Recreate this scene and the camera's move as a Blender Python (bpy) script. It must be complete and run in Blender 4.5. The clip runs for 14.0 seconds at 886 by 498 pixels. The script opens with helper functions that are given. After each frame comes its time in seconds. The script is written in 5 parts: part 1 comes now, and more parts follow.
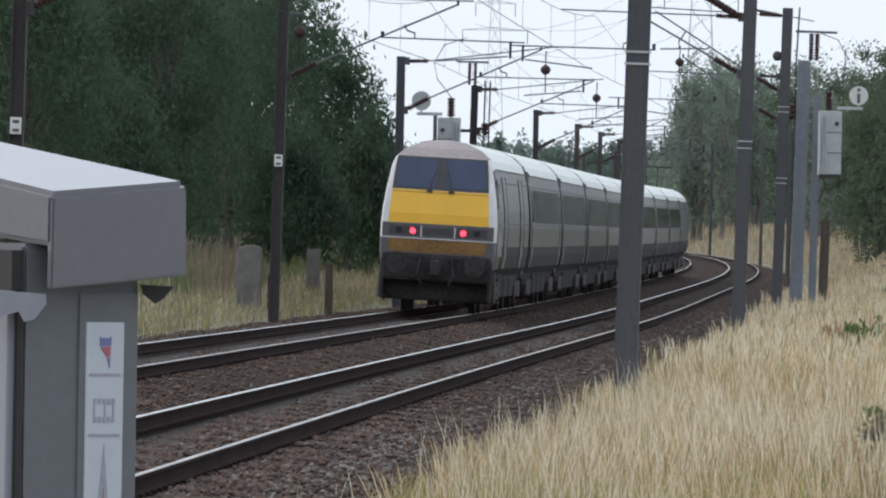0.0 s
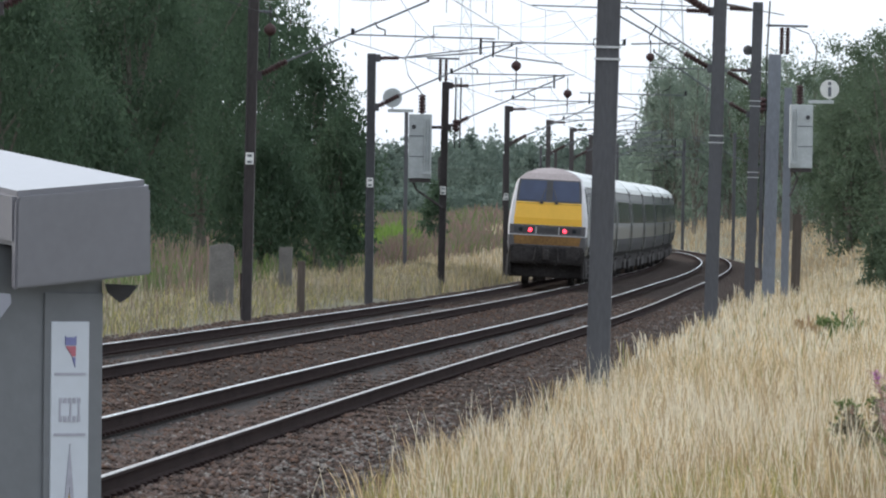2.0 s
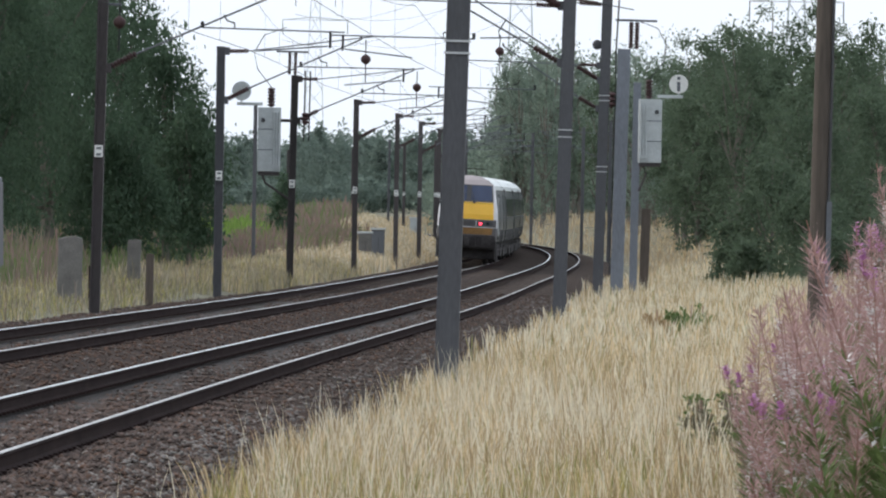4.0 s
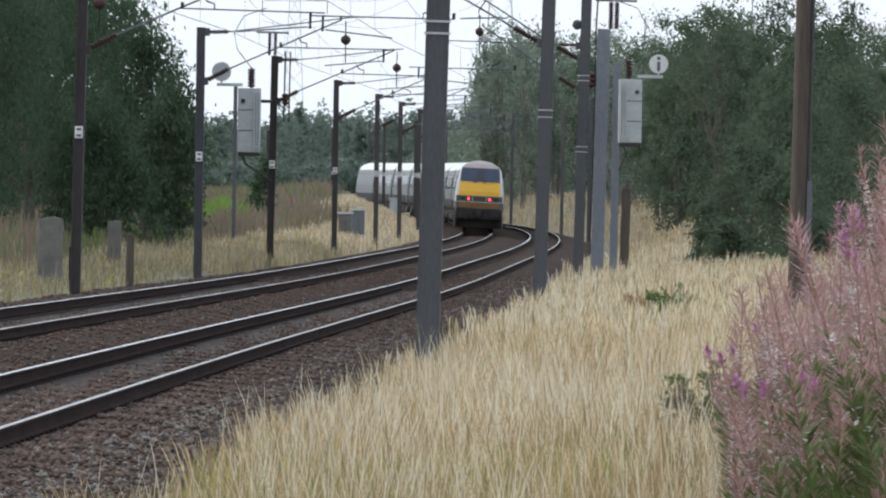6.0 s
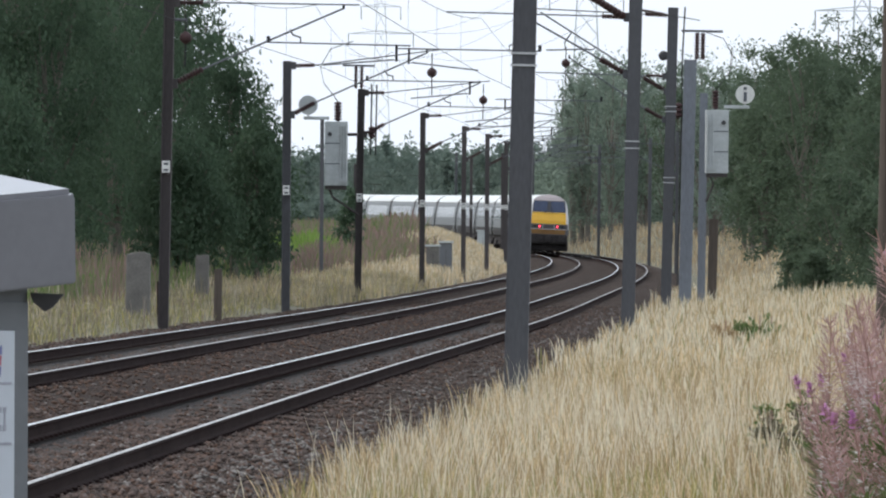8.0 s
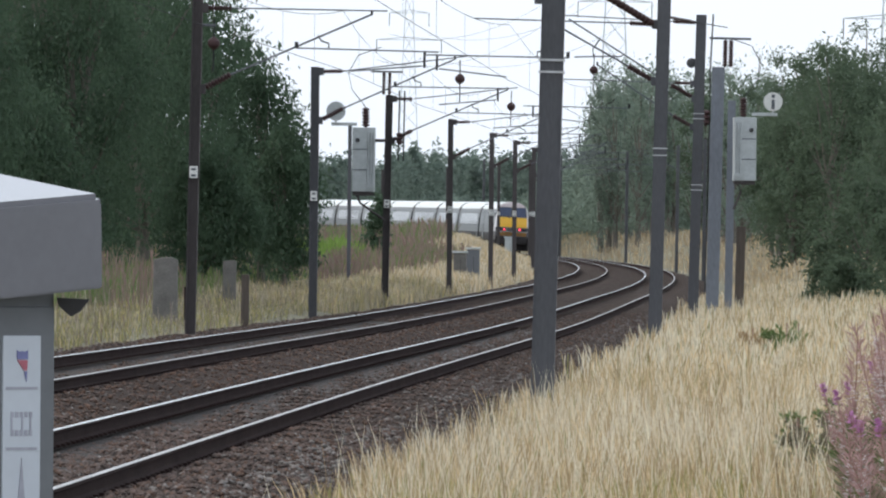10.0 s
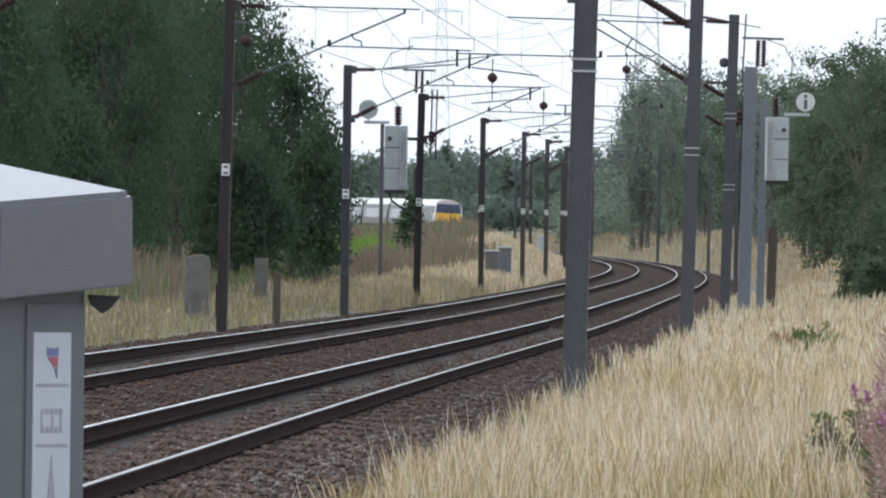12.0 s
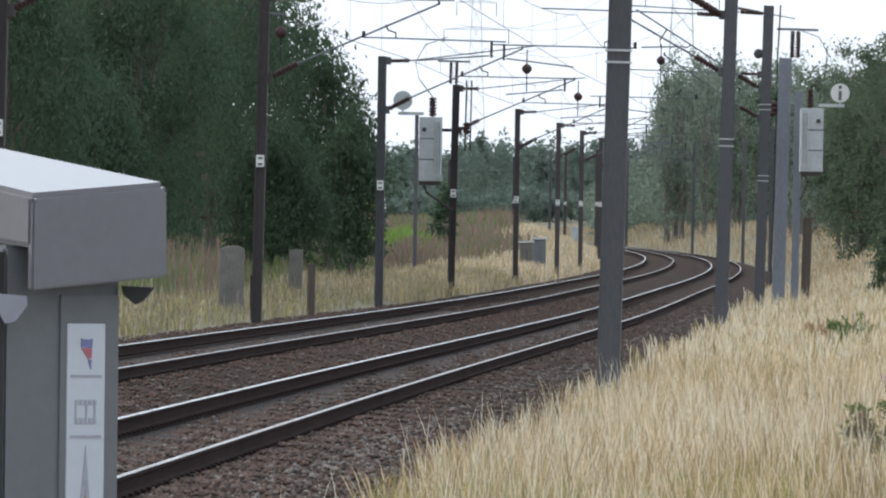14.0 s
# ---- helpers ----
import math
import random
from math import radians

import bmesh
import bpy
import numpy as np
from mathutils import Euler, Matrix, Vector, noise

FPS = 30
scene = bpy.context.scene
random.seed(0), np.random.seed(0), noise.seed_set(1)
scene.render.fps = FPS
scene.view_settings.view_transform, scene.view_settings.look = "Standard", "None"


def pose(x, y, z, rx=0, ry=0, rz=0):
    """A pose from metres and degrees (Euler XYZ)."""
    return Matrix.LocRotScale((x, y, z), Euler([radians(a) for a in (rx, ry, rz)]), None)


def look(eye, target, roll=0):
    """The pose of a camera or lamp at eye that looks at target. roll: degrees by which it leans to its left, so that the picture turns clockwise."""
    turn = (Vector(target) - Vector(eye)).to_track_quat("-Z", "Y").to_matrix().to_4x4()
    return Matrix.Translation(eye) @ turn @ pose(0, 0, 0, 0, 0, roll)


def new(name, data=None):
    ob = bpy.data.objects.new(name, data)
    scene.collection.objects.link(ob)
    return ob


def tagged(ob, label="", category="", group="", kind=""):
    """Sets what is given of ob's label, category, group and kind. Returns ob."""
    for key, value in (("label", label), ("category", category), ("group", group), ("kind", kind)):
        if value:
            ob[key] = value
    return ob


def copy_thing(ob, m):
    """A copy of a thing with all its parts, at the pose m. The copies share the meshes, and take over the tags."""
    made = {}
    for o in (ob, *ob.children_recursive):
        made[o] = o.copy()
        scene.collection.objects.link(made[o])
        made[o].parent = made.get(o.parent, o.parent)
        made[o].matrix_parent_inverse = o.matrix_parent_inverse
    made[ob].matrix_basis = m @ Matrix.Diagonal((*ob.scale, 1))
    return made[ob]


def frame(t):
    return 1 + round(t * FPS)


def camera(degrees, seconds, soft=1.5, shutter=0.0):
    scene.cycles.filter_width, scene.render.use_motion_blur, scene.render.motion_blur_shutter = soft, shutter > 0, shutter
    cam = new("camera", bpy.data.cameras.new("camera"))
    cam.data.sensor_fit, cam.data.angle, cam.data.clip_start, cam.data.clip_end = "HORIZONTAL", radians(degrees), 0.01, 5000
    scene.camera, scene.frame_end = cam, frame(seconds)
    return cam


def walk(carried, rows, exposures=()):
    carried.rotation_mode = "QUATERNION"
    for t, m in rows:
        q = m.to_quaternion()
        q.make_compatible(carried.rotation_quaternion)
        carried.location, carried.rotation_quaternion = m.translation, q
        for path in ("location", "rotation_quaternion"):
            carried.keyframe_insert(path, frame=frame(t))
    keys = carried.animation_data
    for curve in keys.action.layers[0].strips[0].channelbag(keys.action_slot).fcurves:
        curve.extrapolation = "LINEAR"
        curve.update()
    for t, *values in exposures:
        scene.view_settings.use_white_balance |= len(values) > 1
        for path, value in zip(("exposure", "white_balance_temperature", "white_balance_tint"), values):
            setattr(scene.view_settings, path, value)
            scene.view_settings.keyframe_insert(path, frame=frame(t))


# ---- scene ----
cam = camera(5.2805, 14.0, soft=2.15)
EYE_Z = 1.63


def view(t, yaw, pitch, roll):
    """A pose at the tripod, whose head sways a little: degrees to the right, up, and lean."""
    sway = np.interp(t, [0, 0.5, 1.0, 1.5, 2.0, 2.5, 3.0, 5.3, 8.2, 10.5, 14.0], [0, 0.004, 0.007, 0.012, 0.018, 0.021, 0.016, -0.001, -0.002, 0.001, 0.004])
    return pose(float(sway), 0, EYE_Z, 90 + pitch, 0, -yaw) @ pose(0, 0, 0, 0, 0, roll)


walk(cam, [(t, view(t, a, b, c)) for t, a, b, c in (
    (0.0, 0.0012, -0.0587, 1.18), (0.5, -0.1723, -0.1851, 1.28), (1.0, -0.2237, -0.2211, 1.13), (1.5, -0.2097, -0.1610, 0.93),
    (2.0, 0.1640, -0.0758, 0.73), (2.5, 0.7120, -0.0142, 0.78), (3.0, 1.0108, -0.0367, 0.93), (3.2, 1.0557, -0.0521, 0.96),
    (5.3, 1.1126, -0.1688, 0.89), (5.5, 1.1395, -0.1829, 0.88), (6.0, 1.1898, -0.2161, 0.83), (6.5, 1.0023, -0.2271, 0.75),
    (7.0, 0.7946, -0.2140, 0.53), (7.5, 0.7375, -0.1323, 0.40), (8.0, 0.6652, -0.0298, 0.41), (8.2, 0.6479, 0.0025, 0.37),
    (10.3, 0.4720, 0.0070, 0.72), (10.5, 0.4558, 0.0023, 0.79), (11.0, 0.3003, -0.0046, 0.79), (11.5, 0.2744, 0.0163, 0.78),
    (12.0, 0.3115, -0.0040, 0.88), (12.5, 0.2808, -0.0150, 0.88), (13.0, 0.1695, -0.0166, 0.87), (13.5, 0.1064, -0.0398, 0.84),
    (14.0, 0.1060, -0.0598, 0.86))], exposures=((0.0, -0.06), (0.5, 0.10), (1.5, 0.20), (3.0, 0.12), (5.5, 0.07), (8.0, 0.08), (10.5, 0.11), (14.0, 0.16)))

# ---- light: a bright overcast day, sun veiled behind cloud, high and to the left ----
SUN_EL, SUN_AZ = 44, -78
world = bpy.data.worlds.new("world")
scene.world = world
world.use_nodes = True
wn = world.node_tree
sky = wn.nodes.new("ShaderNodeTexSky")
sky.sky_type, sky.sun_disc = "NISHITA", False
sky.sun_elevation, sky.sun_rotation = radians(SUN_EL), radians(SUN_AZ)
sky.air_density, sky.dust_density = 1.0, 4.0
veil = wn.nodes.new("ShaderNodeMix")
veil.data_type, veil.blend_type = "RGBA", "MIX"
veil.inputs["Factor"].default_value = 0.72
veil.inputs[7].default_value = (12.2, 13.3, 14.7, 1)
wn.links.new(sky.outputs["Color"], veil.inputs[6])
wn.links.new(veil.outputs[2], wn.nodes["Background"].inputs["Color"])
wn.nodes["Background"].inputs["Strength"].default_value = 0.1
sun = new("sun", bpy.data.lights.new("sun", "SUN"))
sun.data.energy, sun.data.angle, sun.data.color = 1.5, radians(16), (1.0, 0.95, 0.87)
sun.matrix_world = look((math.sin(radians(SUN_AZ)) * 100, math.cos(radians(SUN_AZ)) * 100, math.tan(radians(SUN_EL)) * 100), (0, 0, 0))


# ---- materials ----
def mat(name, color, rough=0.8, dark=0.75, light=1.15, scale=3.0, fine=40.0, bump=0.3, metal=0.0, island=0.0, obj=0.0, tint=None, spec=0.5, stretch=(1, 1, 1), dist=0.02):
    """A surface with variation at two scales, bump, and variation from piece to piece."""
    m = bpy.data.materials.new(name)
    m.use_nodes = True
    nt = m.node_tree
    bs = nt.nodes["Principled BSDF"]
    bs.inputs["Roughness"].default_value, bs.inputs["Metallic"].default_value = rough, metal
    bs.inputs["Specular IOR Level"].default_value = spec
    co = nt.nodes.new("ShaderNodeTexCoord")
    mp = nt.nodes.new("ShaderNodeMapping")
    mp.inputs["Scale"].default_value = stretch
    nt.links.new(co.outputs["Object"], mp.inputs["Vector"])
    n1, n2 = nt.nodes.new("ShaderNodeTexNoise"), nt.nodes.new("ShaderNodeTexNoise")
    n1.inputs["Scale"].default_value, n2.inputs["Scale"].default_value = scale, fine
    n1.inputs["Detail"].default_value, n2.inputs["Detail"].default_value = 5, 4
    for n in (n1, n2):
        nt.links.new(mp.outputs["Vector"], n.inputs["Vector"])
    add = nt.nodes.new("ShaderNodeMath")
    add.operation = "ADD"
    nt.links.new(n1.outputs["Fac"], add.inputs[0])
    nt.links.new(n2.outputs["Fac"], add.inputs[1])
    half = nt.nodes.new("ShaderNodeMapRange")
    half.inputs["From Min"].default_value, half.inputs["From Max"].default_value = 0.65, 1.35
    nt.links.new(add.outputs[0], half.inputs["Value"])
    fac = half.outputs["Result"]
    if island or obj:
        src = nt.nodes.new("ShaderNodeNewGeometry" if island else "ShaderNodeObjectInfo")
        mixf = nt.nodes.new("ShaderNodeMix")
        mixf.inputs["Factor"].default_value = island or obj
        nt.links.new(fac, mixf.inputs[2])
        nt.links.new(src.outputs["Random Per Island" if island else "Random"], mixf.inputs[3])
        fac = mixf.outputs[0]
    mix = nt.nodes.new("ShaderNodeMix")
    mix.data_type = "RGBA"
    mix.inputs[6].default_value = (*[c * dark for c in color], 1)
    mix.inputs[7].default_value = (*[min(1, c * light) for c in (tint or color)], 1)
    nt.links.new(fac, mix.inputs["Factor"])
    nt.links.new(mix.outputs[2], bs.inputs["Base Color"])
    if bump:
        bp = nt.nodes.new("ShaderNodeBump")
        bp.inputs["Strength"].default_value, bp.inputs["Distance"].default_value = bump, dist
        nt.links.new(n2.outputs["Fac"], bp.inputs["Height"])
        nt.links.new(bp.outputs["Normal"], bs.inputs["Normal"])
    return m


def leaf_mat(name, color, tint, through_light=0.25, rough=0.6, dark=0.8, light=1.15, island=0.4, scale=0.25):
    m = mat(name, color, rough, dark, light, scale, 2.0, 0, island=island, tint=tint, spec=0.2)
    nt = m.node_tree
    bs, out = nt.nodes["Principled BSDF"], nt.nodes["Material Output"]
    tr, mx = nt.nodes.new("ShaderNodeBsdfTranslucent"), nt.nodes.new("ShaderNodeMixShader")
    nt.links.new(bs.inputs["Base Color"].links[0].from_socket, tr.inputs["Color"])
    mx.inputs["Fac"].default_value = through_light
    nt.links.new(bs.outputs[0], mx.inputs[1])
    nt.links.new(tr.outputs[0], mx.inputs[2])
    nt.links.new(mx.outputs[0], out.inputs["Surface"])
    return m


def glow_mat(name, color, strength):
    m = mat(name, color, 0.3, bump=0)
    bs = m.node_tree.nodes["Principled BSDF"]
    bs.inputs["Emission Color"].default_value = (*color, 1)
    bs.inputs["Emission Strength"].default_value = strength
    return m


EARTH = mat("dry_earth", (0.17, 0.145, 0.10), 0.95, 0.6, 1.2, 0.15, 3.0, 0.4, tint=(0.14, 0.14, 0.09), dist=0.1)
BALLAST = mat("ballast", (0.040, 0.029, 0.024), 0.95, 0.4, 1.8, 0.9, 22.0, 1.0, dist=0.05, spec=0.1)
PALESTONE = mat("pale_ballast_stone", (0.165, 0.15, 0.14), 0.9, 0.6, 1.3, 2.0, 30.0, 0.3, island=0.6)
STONE = mat("ballast_stone", (0.048, 0.033, 0.0275), 0.9, 0.4, 2.6, 2.0, 30.0, 0.3, island=0.7)
BROWNSTONE = mat("brown_ballast_stone", (0.105, 0.066, 0.050), 0.95, 0.5, 1.5, 2.0, 30.0, 0.3, island=0.6, spec=0.2)
RAILDULL = mat("dull_rail_head", (0.50, 0.485, 0.48), 0.42, 0.6, 1.2, 0.4, 7.0, 0.05, metal=1.0)
RAILTOP = mat("polished_rail_head", (0.90, 0.90, 0.91), 0.27, 0.7, 1.08, 0.35, 6.0, 0.04, metal=1.0)
RUST = mat("rusty_rail_web", (0.030, 0.020, 0.019), 0.95, 0.6, 1.4, 1.0, 18.0, 0.3, spec=0.05)
CONCRETE = mat("weathered_concrete", (0.17, 0.16, 0.15), 0.95, 0.6, 1.2, 3.0, 35.0, 0.5)
SLEEPER = mat("sleeper_concrete", (0.05, 0.043, 0.04), 0.95, 0.6, 1.3, 3.0, 30.0, 0.5, obj=0.3)
MAST = mat("mast_steel", (0.082, 0.083, 0.092), 0.7, 0.7, 1.25, 1.3, 25.0, 0.2, obj=0.2, stretch=(1, 1, 0.25))
GREYPOST = mat("pale_grey_post_paint", (0.17, 0.185, 0.215), 0.6, 0.75, 1.2, 1.3, 25.0, 0.15, stretch=(1, 1, 0.25))
MASTBROWN = mat("weathered_mast_steel", (0.055, 0.047, 0.048), 0.8, 0.6, 1.4, 1.3, 25.0, 0.25, obj=0.3, stretch=(1, 1, 0.25))
GALV = mat("galvanised_steel", (0.13, 0.138, 0.155), 0.7, 0.8, 1.15, 4.0, 30.0, 0.15, spec=0.2)
WIRE = mat("wire", (0.045, 0.047, 0.05), 0.8, bump=0, spec=0.08)
PORCELAIN = mat("brown_porcelain", (0.055, 0.030, 0.030), 0.5, bump=0, spec=0.2)
PLATE = mat("white_plate", (0.72, 0.72, 0.70), 0.5, 0.85, 1.05, 12, 60, 0)
INK = mat("dark_ink", (0.05, 0.05, 0.055), 0.6, bump=0)
TRANSF = mat("grey_transformer_paint", (0.46, 0.49, 0.50), 0.5, 0.8, 1.1, 3, 25, 0.1)
CABINET = mat("grey_cabinet_paint", (0.138, 0.145, 0.158), 0.5, 0.88, 1.08, 2.0, 30.0, 0.05)
CABLID = mat("pale_cabinet_lid", (0.128, 0.126, 0.146), 0.4, 0.9, 1.06, 2.0, 40.0, 0.0)
CABLID.node_tree.nodes["Principled BSDF"].inputs["Coat Weight"].default_value = 1.0
CABLID.node_tree.nodes["Principled BSDF"].inputs["Coat Roughness"].default_value = 0.12
LABEL = mat("label_white", (0.52, 0.55, 0.61), 0.4, 0.95, 1.03, 6, 30, 0)
FADED = mat("faded_print", (0.34, 0.34, 0.40), 0.6, bump=0)
RED = mat("sign_red", (0.42, 0.12, 0.16), 0.5, bump=0)
BLUE = mat("sign_blue", (0.17, 0.18, 0.36), 0.5, bump=0)
GOLD = mat("sign_gold", (0.42, 0.26, 0.07), 0.5, bump=0)
BARK = mat("bark", (0.15, 0.135, 0.115), 0.95, 0.5, 1.4, 2.0, 20.0, 0.6, stretch=(1, 1, 0.3))
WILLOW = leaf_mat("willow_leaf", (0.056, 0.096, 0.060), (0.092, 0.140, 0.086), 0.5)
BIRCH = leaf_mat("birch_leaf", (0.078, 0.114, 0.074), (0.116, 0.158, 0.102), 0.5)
# distance haze is mixed into the next two leaf colours, paler and greyer
HAZYLEAF = leaf_mat("hazy_lineside_wood_leaf", (0.165, 0.215, 0.175), (0.225, 0.280, 0.225), 0.7)
HAZYWOODLEAF = leaf_mat("hazy_far_woods_leaf", (0.125, 0.170, 0.148), (0.175, 0.225, 0.190), 0.65)
STRAW = leaf_mat("dry_grass_blade", (0.48, 0.33, 0.155), (0.84, 0.655, 0.40), 0.3, 0.6, 0.42, 1.12, 0.72, 0.6)
PALESTRAW = leaf_mat("pale_seed_head_stem", (0.66, 0.57, 0.41), (0.88, 0.80, 0.63), 0.3)
TAWNY = leaf_mat("tawny_grass_blade", (0.30, 0.20, 0.11), (0.46, 0.33, 0.19), 0.3)
YELLOWGRASS = leaf_mat("yellowing_grass_blade", (0.42, 0.36, 0.11), (0.56, 0.48, 0.18), 0.3)
DULLSTRAW = leaf_mat("dull_dry_grass_blade", (0.36, 0.315, 0.225), (0.54, 0.48, 0.37), 0.3)
GREENGRASS = leaf_mat("green_grass_blade", (0.20, 0.21, 0.07), (0.32, 0.30, 0.12), 0.35)
SCRUB = leaf_mat("brown_scrub", (0.155, 0.14, 0.10), (0.25, 0.225, 0.16), 0.3)
PINKSCRUB = leaf_mat("faded_willowherb", (0.20, 0.13, 0.12), (0.30, 0.205, 0.18), 0.3)
LUSH = leaf_mat("lush_weeds", (0.14, 0.23, 0.05), (0.22, 0.33, 0.08), 0.3)
HERBLEAF = leaf_mat("willowherb_leaf", (0.11, 0.17, 0.06), (0.18, 0.23, 0.09), 0.35)
HERBSTEM = leaf_mat("willowherb_stem", (0.30, 0.16, 0.14), (0.38, 0.24, 0.19), 0.2)
PETAL = leaf_mat("pink_petal", (0.48, 0.20, 0.44), (0.68, 0.36, 0.64), 0.4)
POD = leaf_mat("pink_seed_pod", (0.36, 0.205, 0.205), (0.54, 0.37, 0.35), 0.35)
FLUFF = leaf_mat("white_seed_fluff", (0.66, 0.62, 0.62), (0.80, 0.77, 0.76), 0.4)
YELLOW = mat("yellow_paint", (0.88, 0.50, 0.05), 0.4, 0.92, 1.04, 1.5, 20, 0.03)
DIRTYYELLOW = mat("soiled_yellow_paint", (0.22, 0.115, 0.032), 0.7, 0.5, 1.3, 1.5, 12, 0.05)
TRAINWHITE = mat("white_cab_paint", (0.70, 0.69, 0.71), 0.4, 0.92, 1.05, 1.5, 20, 0.02)
TRAINGREY = mat("grey_body_paint", (0.022, 0.031, 0.036), 0.32, 0.8, 1.2, 0.8, 8, 0.02, spec=0.34)
TRAINLOW = mat("pale_lower_body_paint", (0.062, 0.062, 0.064), 0.8, 0.75, 1.15, 0.8, 8, 0.03, spec=0.1)
TRAINROOF = mat("grey_roof_paint", (0.66, 0.69, 0.68), 0.32, 0.8, 1.1, 0.8, 10, 0.03)
CABROOF = mat("soiled_cab_roof", (0.30, 0.265, 0.27), 0.6, 0.75, 1.15, 1.5, 12, 0.03)
TRIM = mat("silver_trim", (0.50, 0.51, 0.52), 0.4, bump=0)
WAIST = mat("dull_waist_line", (0.17, 0.18, 0.19), 0.6, bump=0, spec=0.2)
DARKBAND = mat("sooty_grey_band", (0.10, 0.095, 0.10), 0.6, 0.8, 1.2, 2, 20, 0.03)
UNDER = mat("sooty_underframe", (0.036, 0.033, 0.033), 0.9, 0.5, 1.8, 2.0, 20.0, 0.3, spec=0.15)
PIPEGREY = mat("dusty_step_metal", (0.10, 0.095, 0.095), 0.8, 0.7, 1.2, 4, 30, 0.2)
WHEELRIM = mat("wheel_tread_steel", (0.5, 0.5, 0.5), 0.35, metal=1.0, bump=0)
GLASS = mat("dark_window_glass", (0.020, 0.025, 0.030), 0.12, bump=0, spec=0.3)
# the blue of the reflected sky is put into the windscreen's base colour
WINDSCREEN = mat("windscreen_glass_sky_reflection", (0.045, 0.060, 0.110), 0.10, 0.85, 1.15, 1.0, 3.0, 0, spec=0.35)
REDLAMP = glow_mat("red_tail_lamp", (1.0, 0.05, 0.09), 3.0)
WOODPOLE = mat("weathered_wood_pole", (0.085, 0.068, 0.056), 0.9, 0.6, 1.3, 1.5, 20, 0.4, stretch=(1, 1, 0.1))
CABDOOR = mat("lilac_grey_door_paint", (0.26, 0.265, 0.31), 0.45, 0.92, 1.05, 2.0, 30.0, 0.04)
# black rubber, and the shade between coaches and below the cabinet lid
RUBBERSHADE = mat("dark_rubber_and_gap_shade", (0.03, 0.028, 0.03), 0.7, bump=0)
PYLON = mat("pylon_steel", (0.62, 0.66, 0.70), 0.6, bump=0)


# ---- plan of the line: the middle between the two tracks, and its rise ----
LINE_Y = np.array([45.5, 136.4, 227.3, 340.9, 454.5, 568.2, 681.8, 795.5, 909.1, 1079.5])
LINE_X = np.array([-5.98, -2.03, 2.4, 7.33, 12.31, 15.28, 13.81, 7.06, -4.08, -24.63])
RISE_Y = np.array([45.5, 136.4, 227.3, 397.7, 568.2, 738.6, 909.1, 1079.5])
RISE_Z = np.array([0.0, -0.01, 0.03, 0.25, 0.86, 1.58, 2.51, 3.42])


def spline(k, v, x):
    """A natural cubic through (k, v), straight past its ends."""
    n, h = len(k), np.diff(k)
    a, b = np.eye(n), np.zeros(n)
    for i in range(1, n - 1):
        a[i, i - 1], a[i, i], a[i, i + 1] = h[i - 1], 2 * (h[i - 1] + h[i]), h[i]
        b[i] = 6 * ((v[i + 1] - v[i]) / h[i] - (v[i] - v[i - 1]) / h[i - 1])
    c = np.linalg.solve(a, b)

    def inner(x):
        j = np.clip(np.searchsorted(k, x) - 1, 0, n - 2)
        t = x - k[j]
        return v[j] + t * ((v[j + 1] - v[j]) / h[j] - h[j] * (2 * c[j] + c[j + 1]) / 6 + t * (c[j] / 2 + t * (c[j + 1] - c[j]) / (6 * h[j])))

    x = np.asarray(x, float)
    q = np.clip(x, k[0], k[-1])
    lo = (inner(k[0] + 0.5) - inner(k[0])) * 2
    hi = (inner(k[-1]) - inner(k[-1] - 0.5)) * 2
    return inner(q) + np.minimum(x - k[0], 0) * lo + np.maximum(x - k[-1], 0) * hi


GRID = np.arange(-400, 3001, 2.0)
GX, GZ = spline(LINE_Y, LINE_X, GRID), spline(RISE_Y, RISE_Z, np.clip(GRID, 45, 1500))
GS = np.gradient(GX, GRID)


def line_x(y):
    return np.interp(y, GRID, GX)


def line_z(y):
    return np.interp(y, GRID, GZ)


def line_slope(y):
    return np.interp(y, GRID, GS)


def along(o, y, z=0.0):
    """The world point at offset o to the right of the line, at the station y, z over the rails."""
    s = line_slope(y)
    n = np.sqrt(1 + s * s)
    return np.stack(np.broadcast_arrays(line_x(y) + o / n, y - o * s / n, line_z(y) + z), -1)


def heading(y):
    return math.degrees(-math.atan(float(line_slope(y))))


def bell(x, mid, half):
    return np.exp(-((x - mid) / half) ** 2)


def cess(y):
    """How much nearer to the rails the grass comes on the inside of the curve."""
    return np.interp(y, [225, 275], [0.0, 0.5])


def ground_z(o, y):
    """Height of the ground over the rails at offset o."""
    o, y = np.asarray(o, float), np.asarray(y, float)
    z = np.interp(np.where(o < -3.5, o - cess(y), o), [-2000, -300, -60, -25, -12, -7.4, -5.6, -5.0, -4.7, 4.0, 5.4, 8, 14, 30, 100, 2000],
                  [8, 2.5, 1.2, 0.8, 0.38, 0.10, -0.10, -0.24, -0.6, -0.85, -0.75, -0.6, -0.3, 0.3, 1.0, 8])
    out = np.clip((np.abs(o) - 5) / 4, 0, 1)
    z = z + out * 1.6 * np.where(o > 0, bell(y, 727, 125) * bell(o, 13, 9), 0)
    z = z + out * 1.05 * np.where(o < 0, bell(y, 565, 95) * bell(o, -9, 5.5), 0)
    z = z + out * 1.5 * np.where(o > 0, bell(y, 410, 40) * bell(o, 9.5, 4), 0)
    z = z + out * (0.10 * np.sin(0.31 * y + 0.7 * o) * np.sin(0.17 * y - 0.4 * o) + 0.05 * np.sin(1.1 * o + 0.5 * y))
    return z


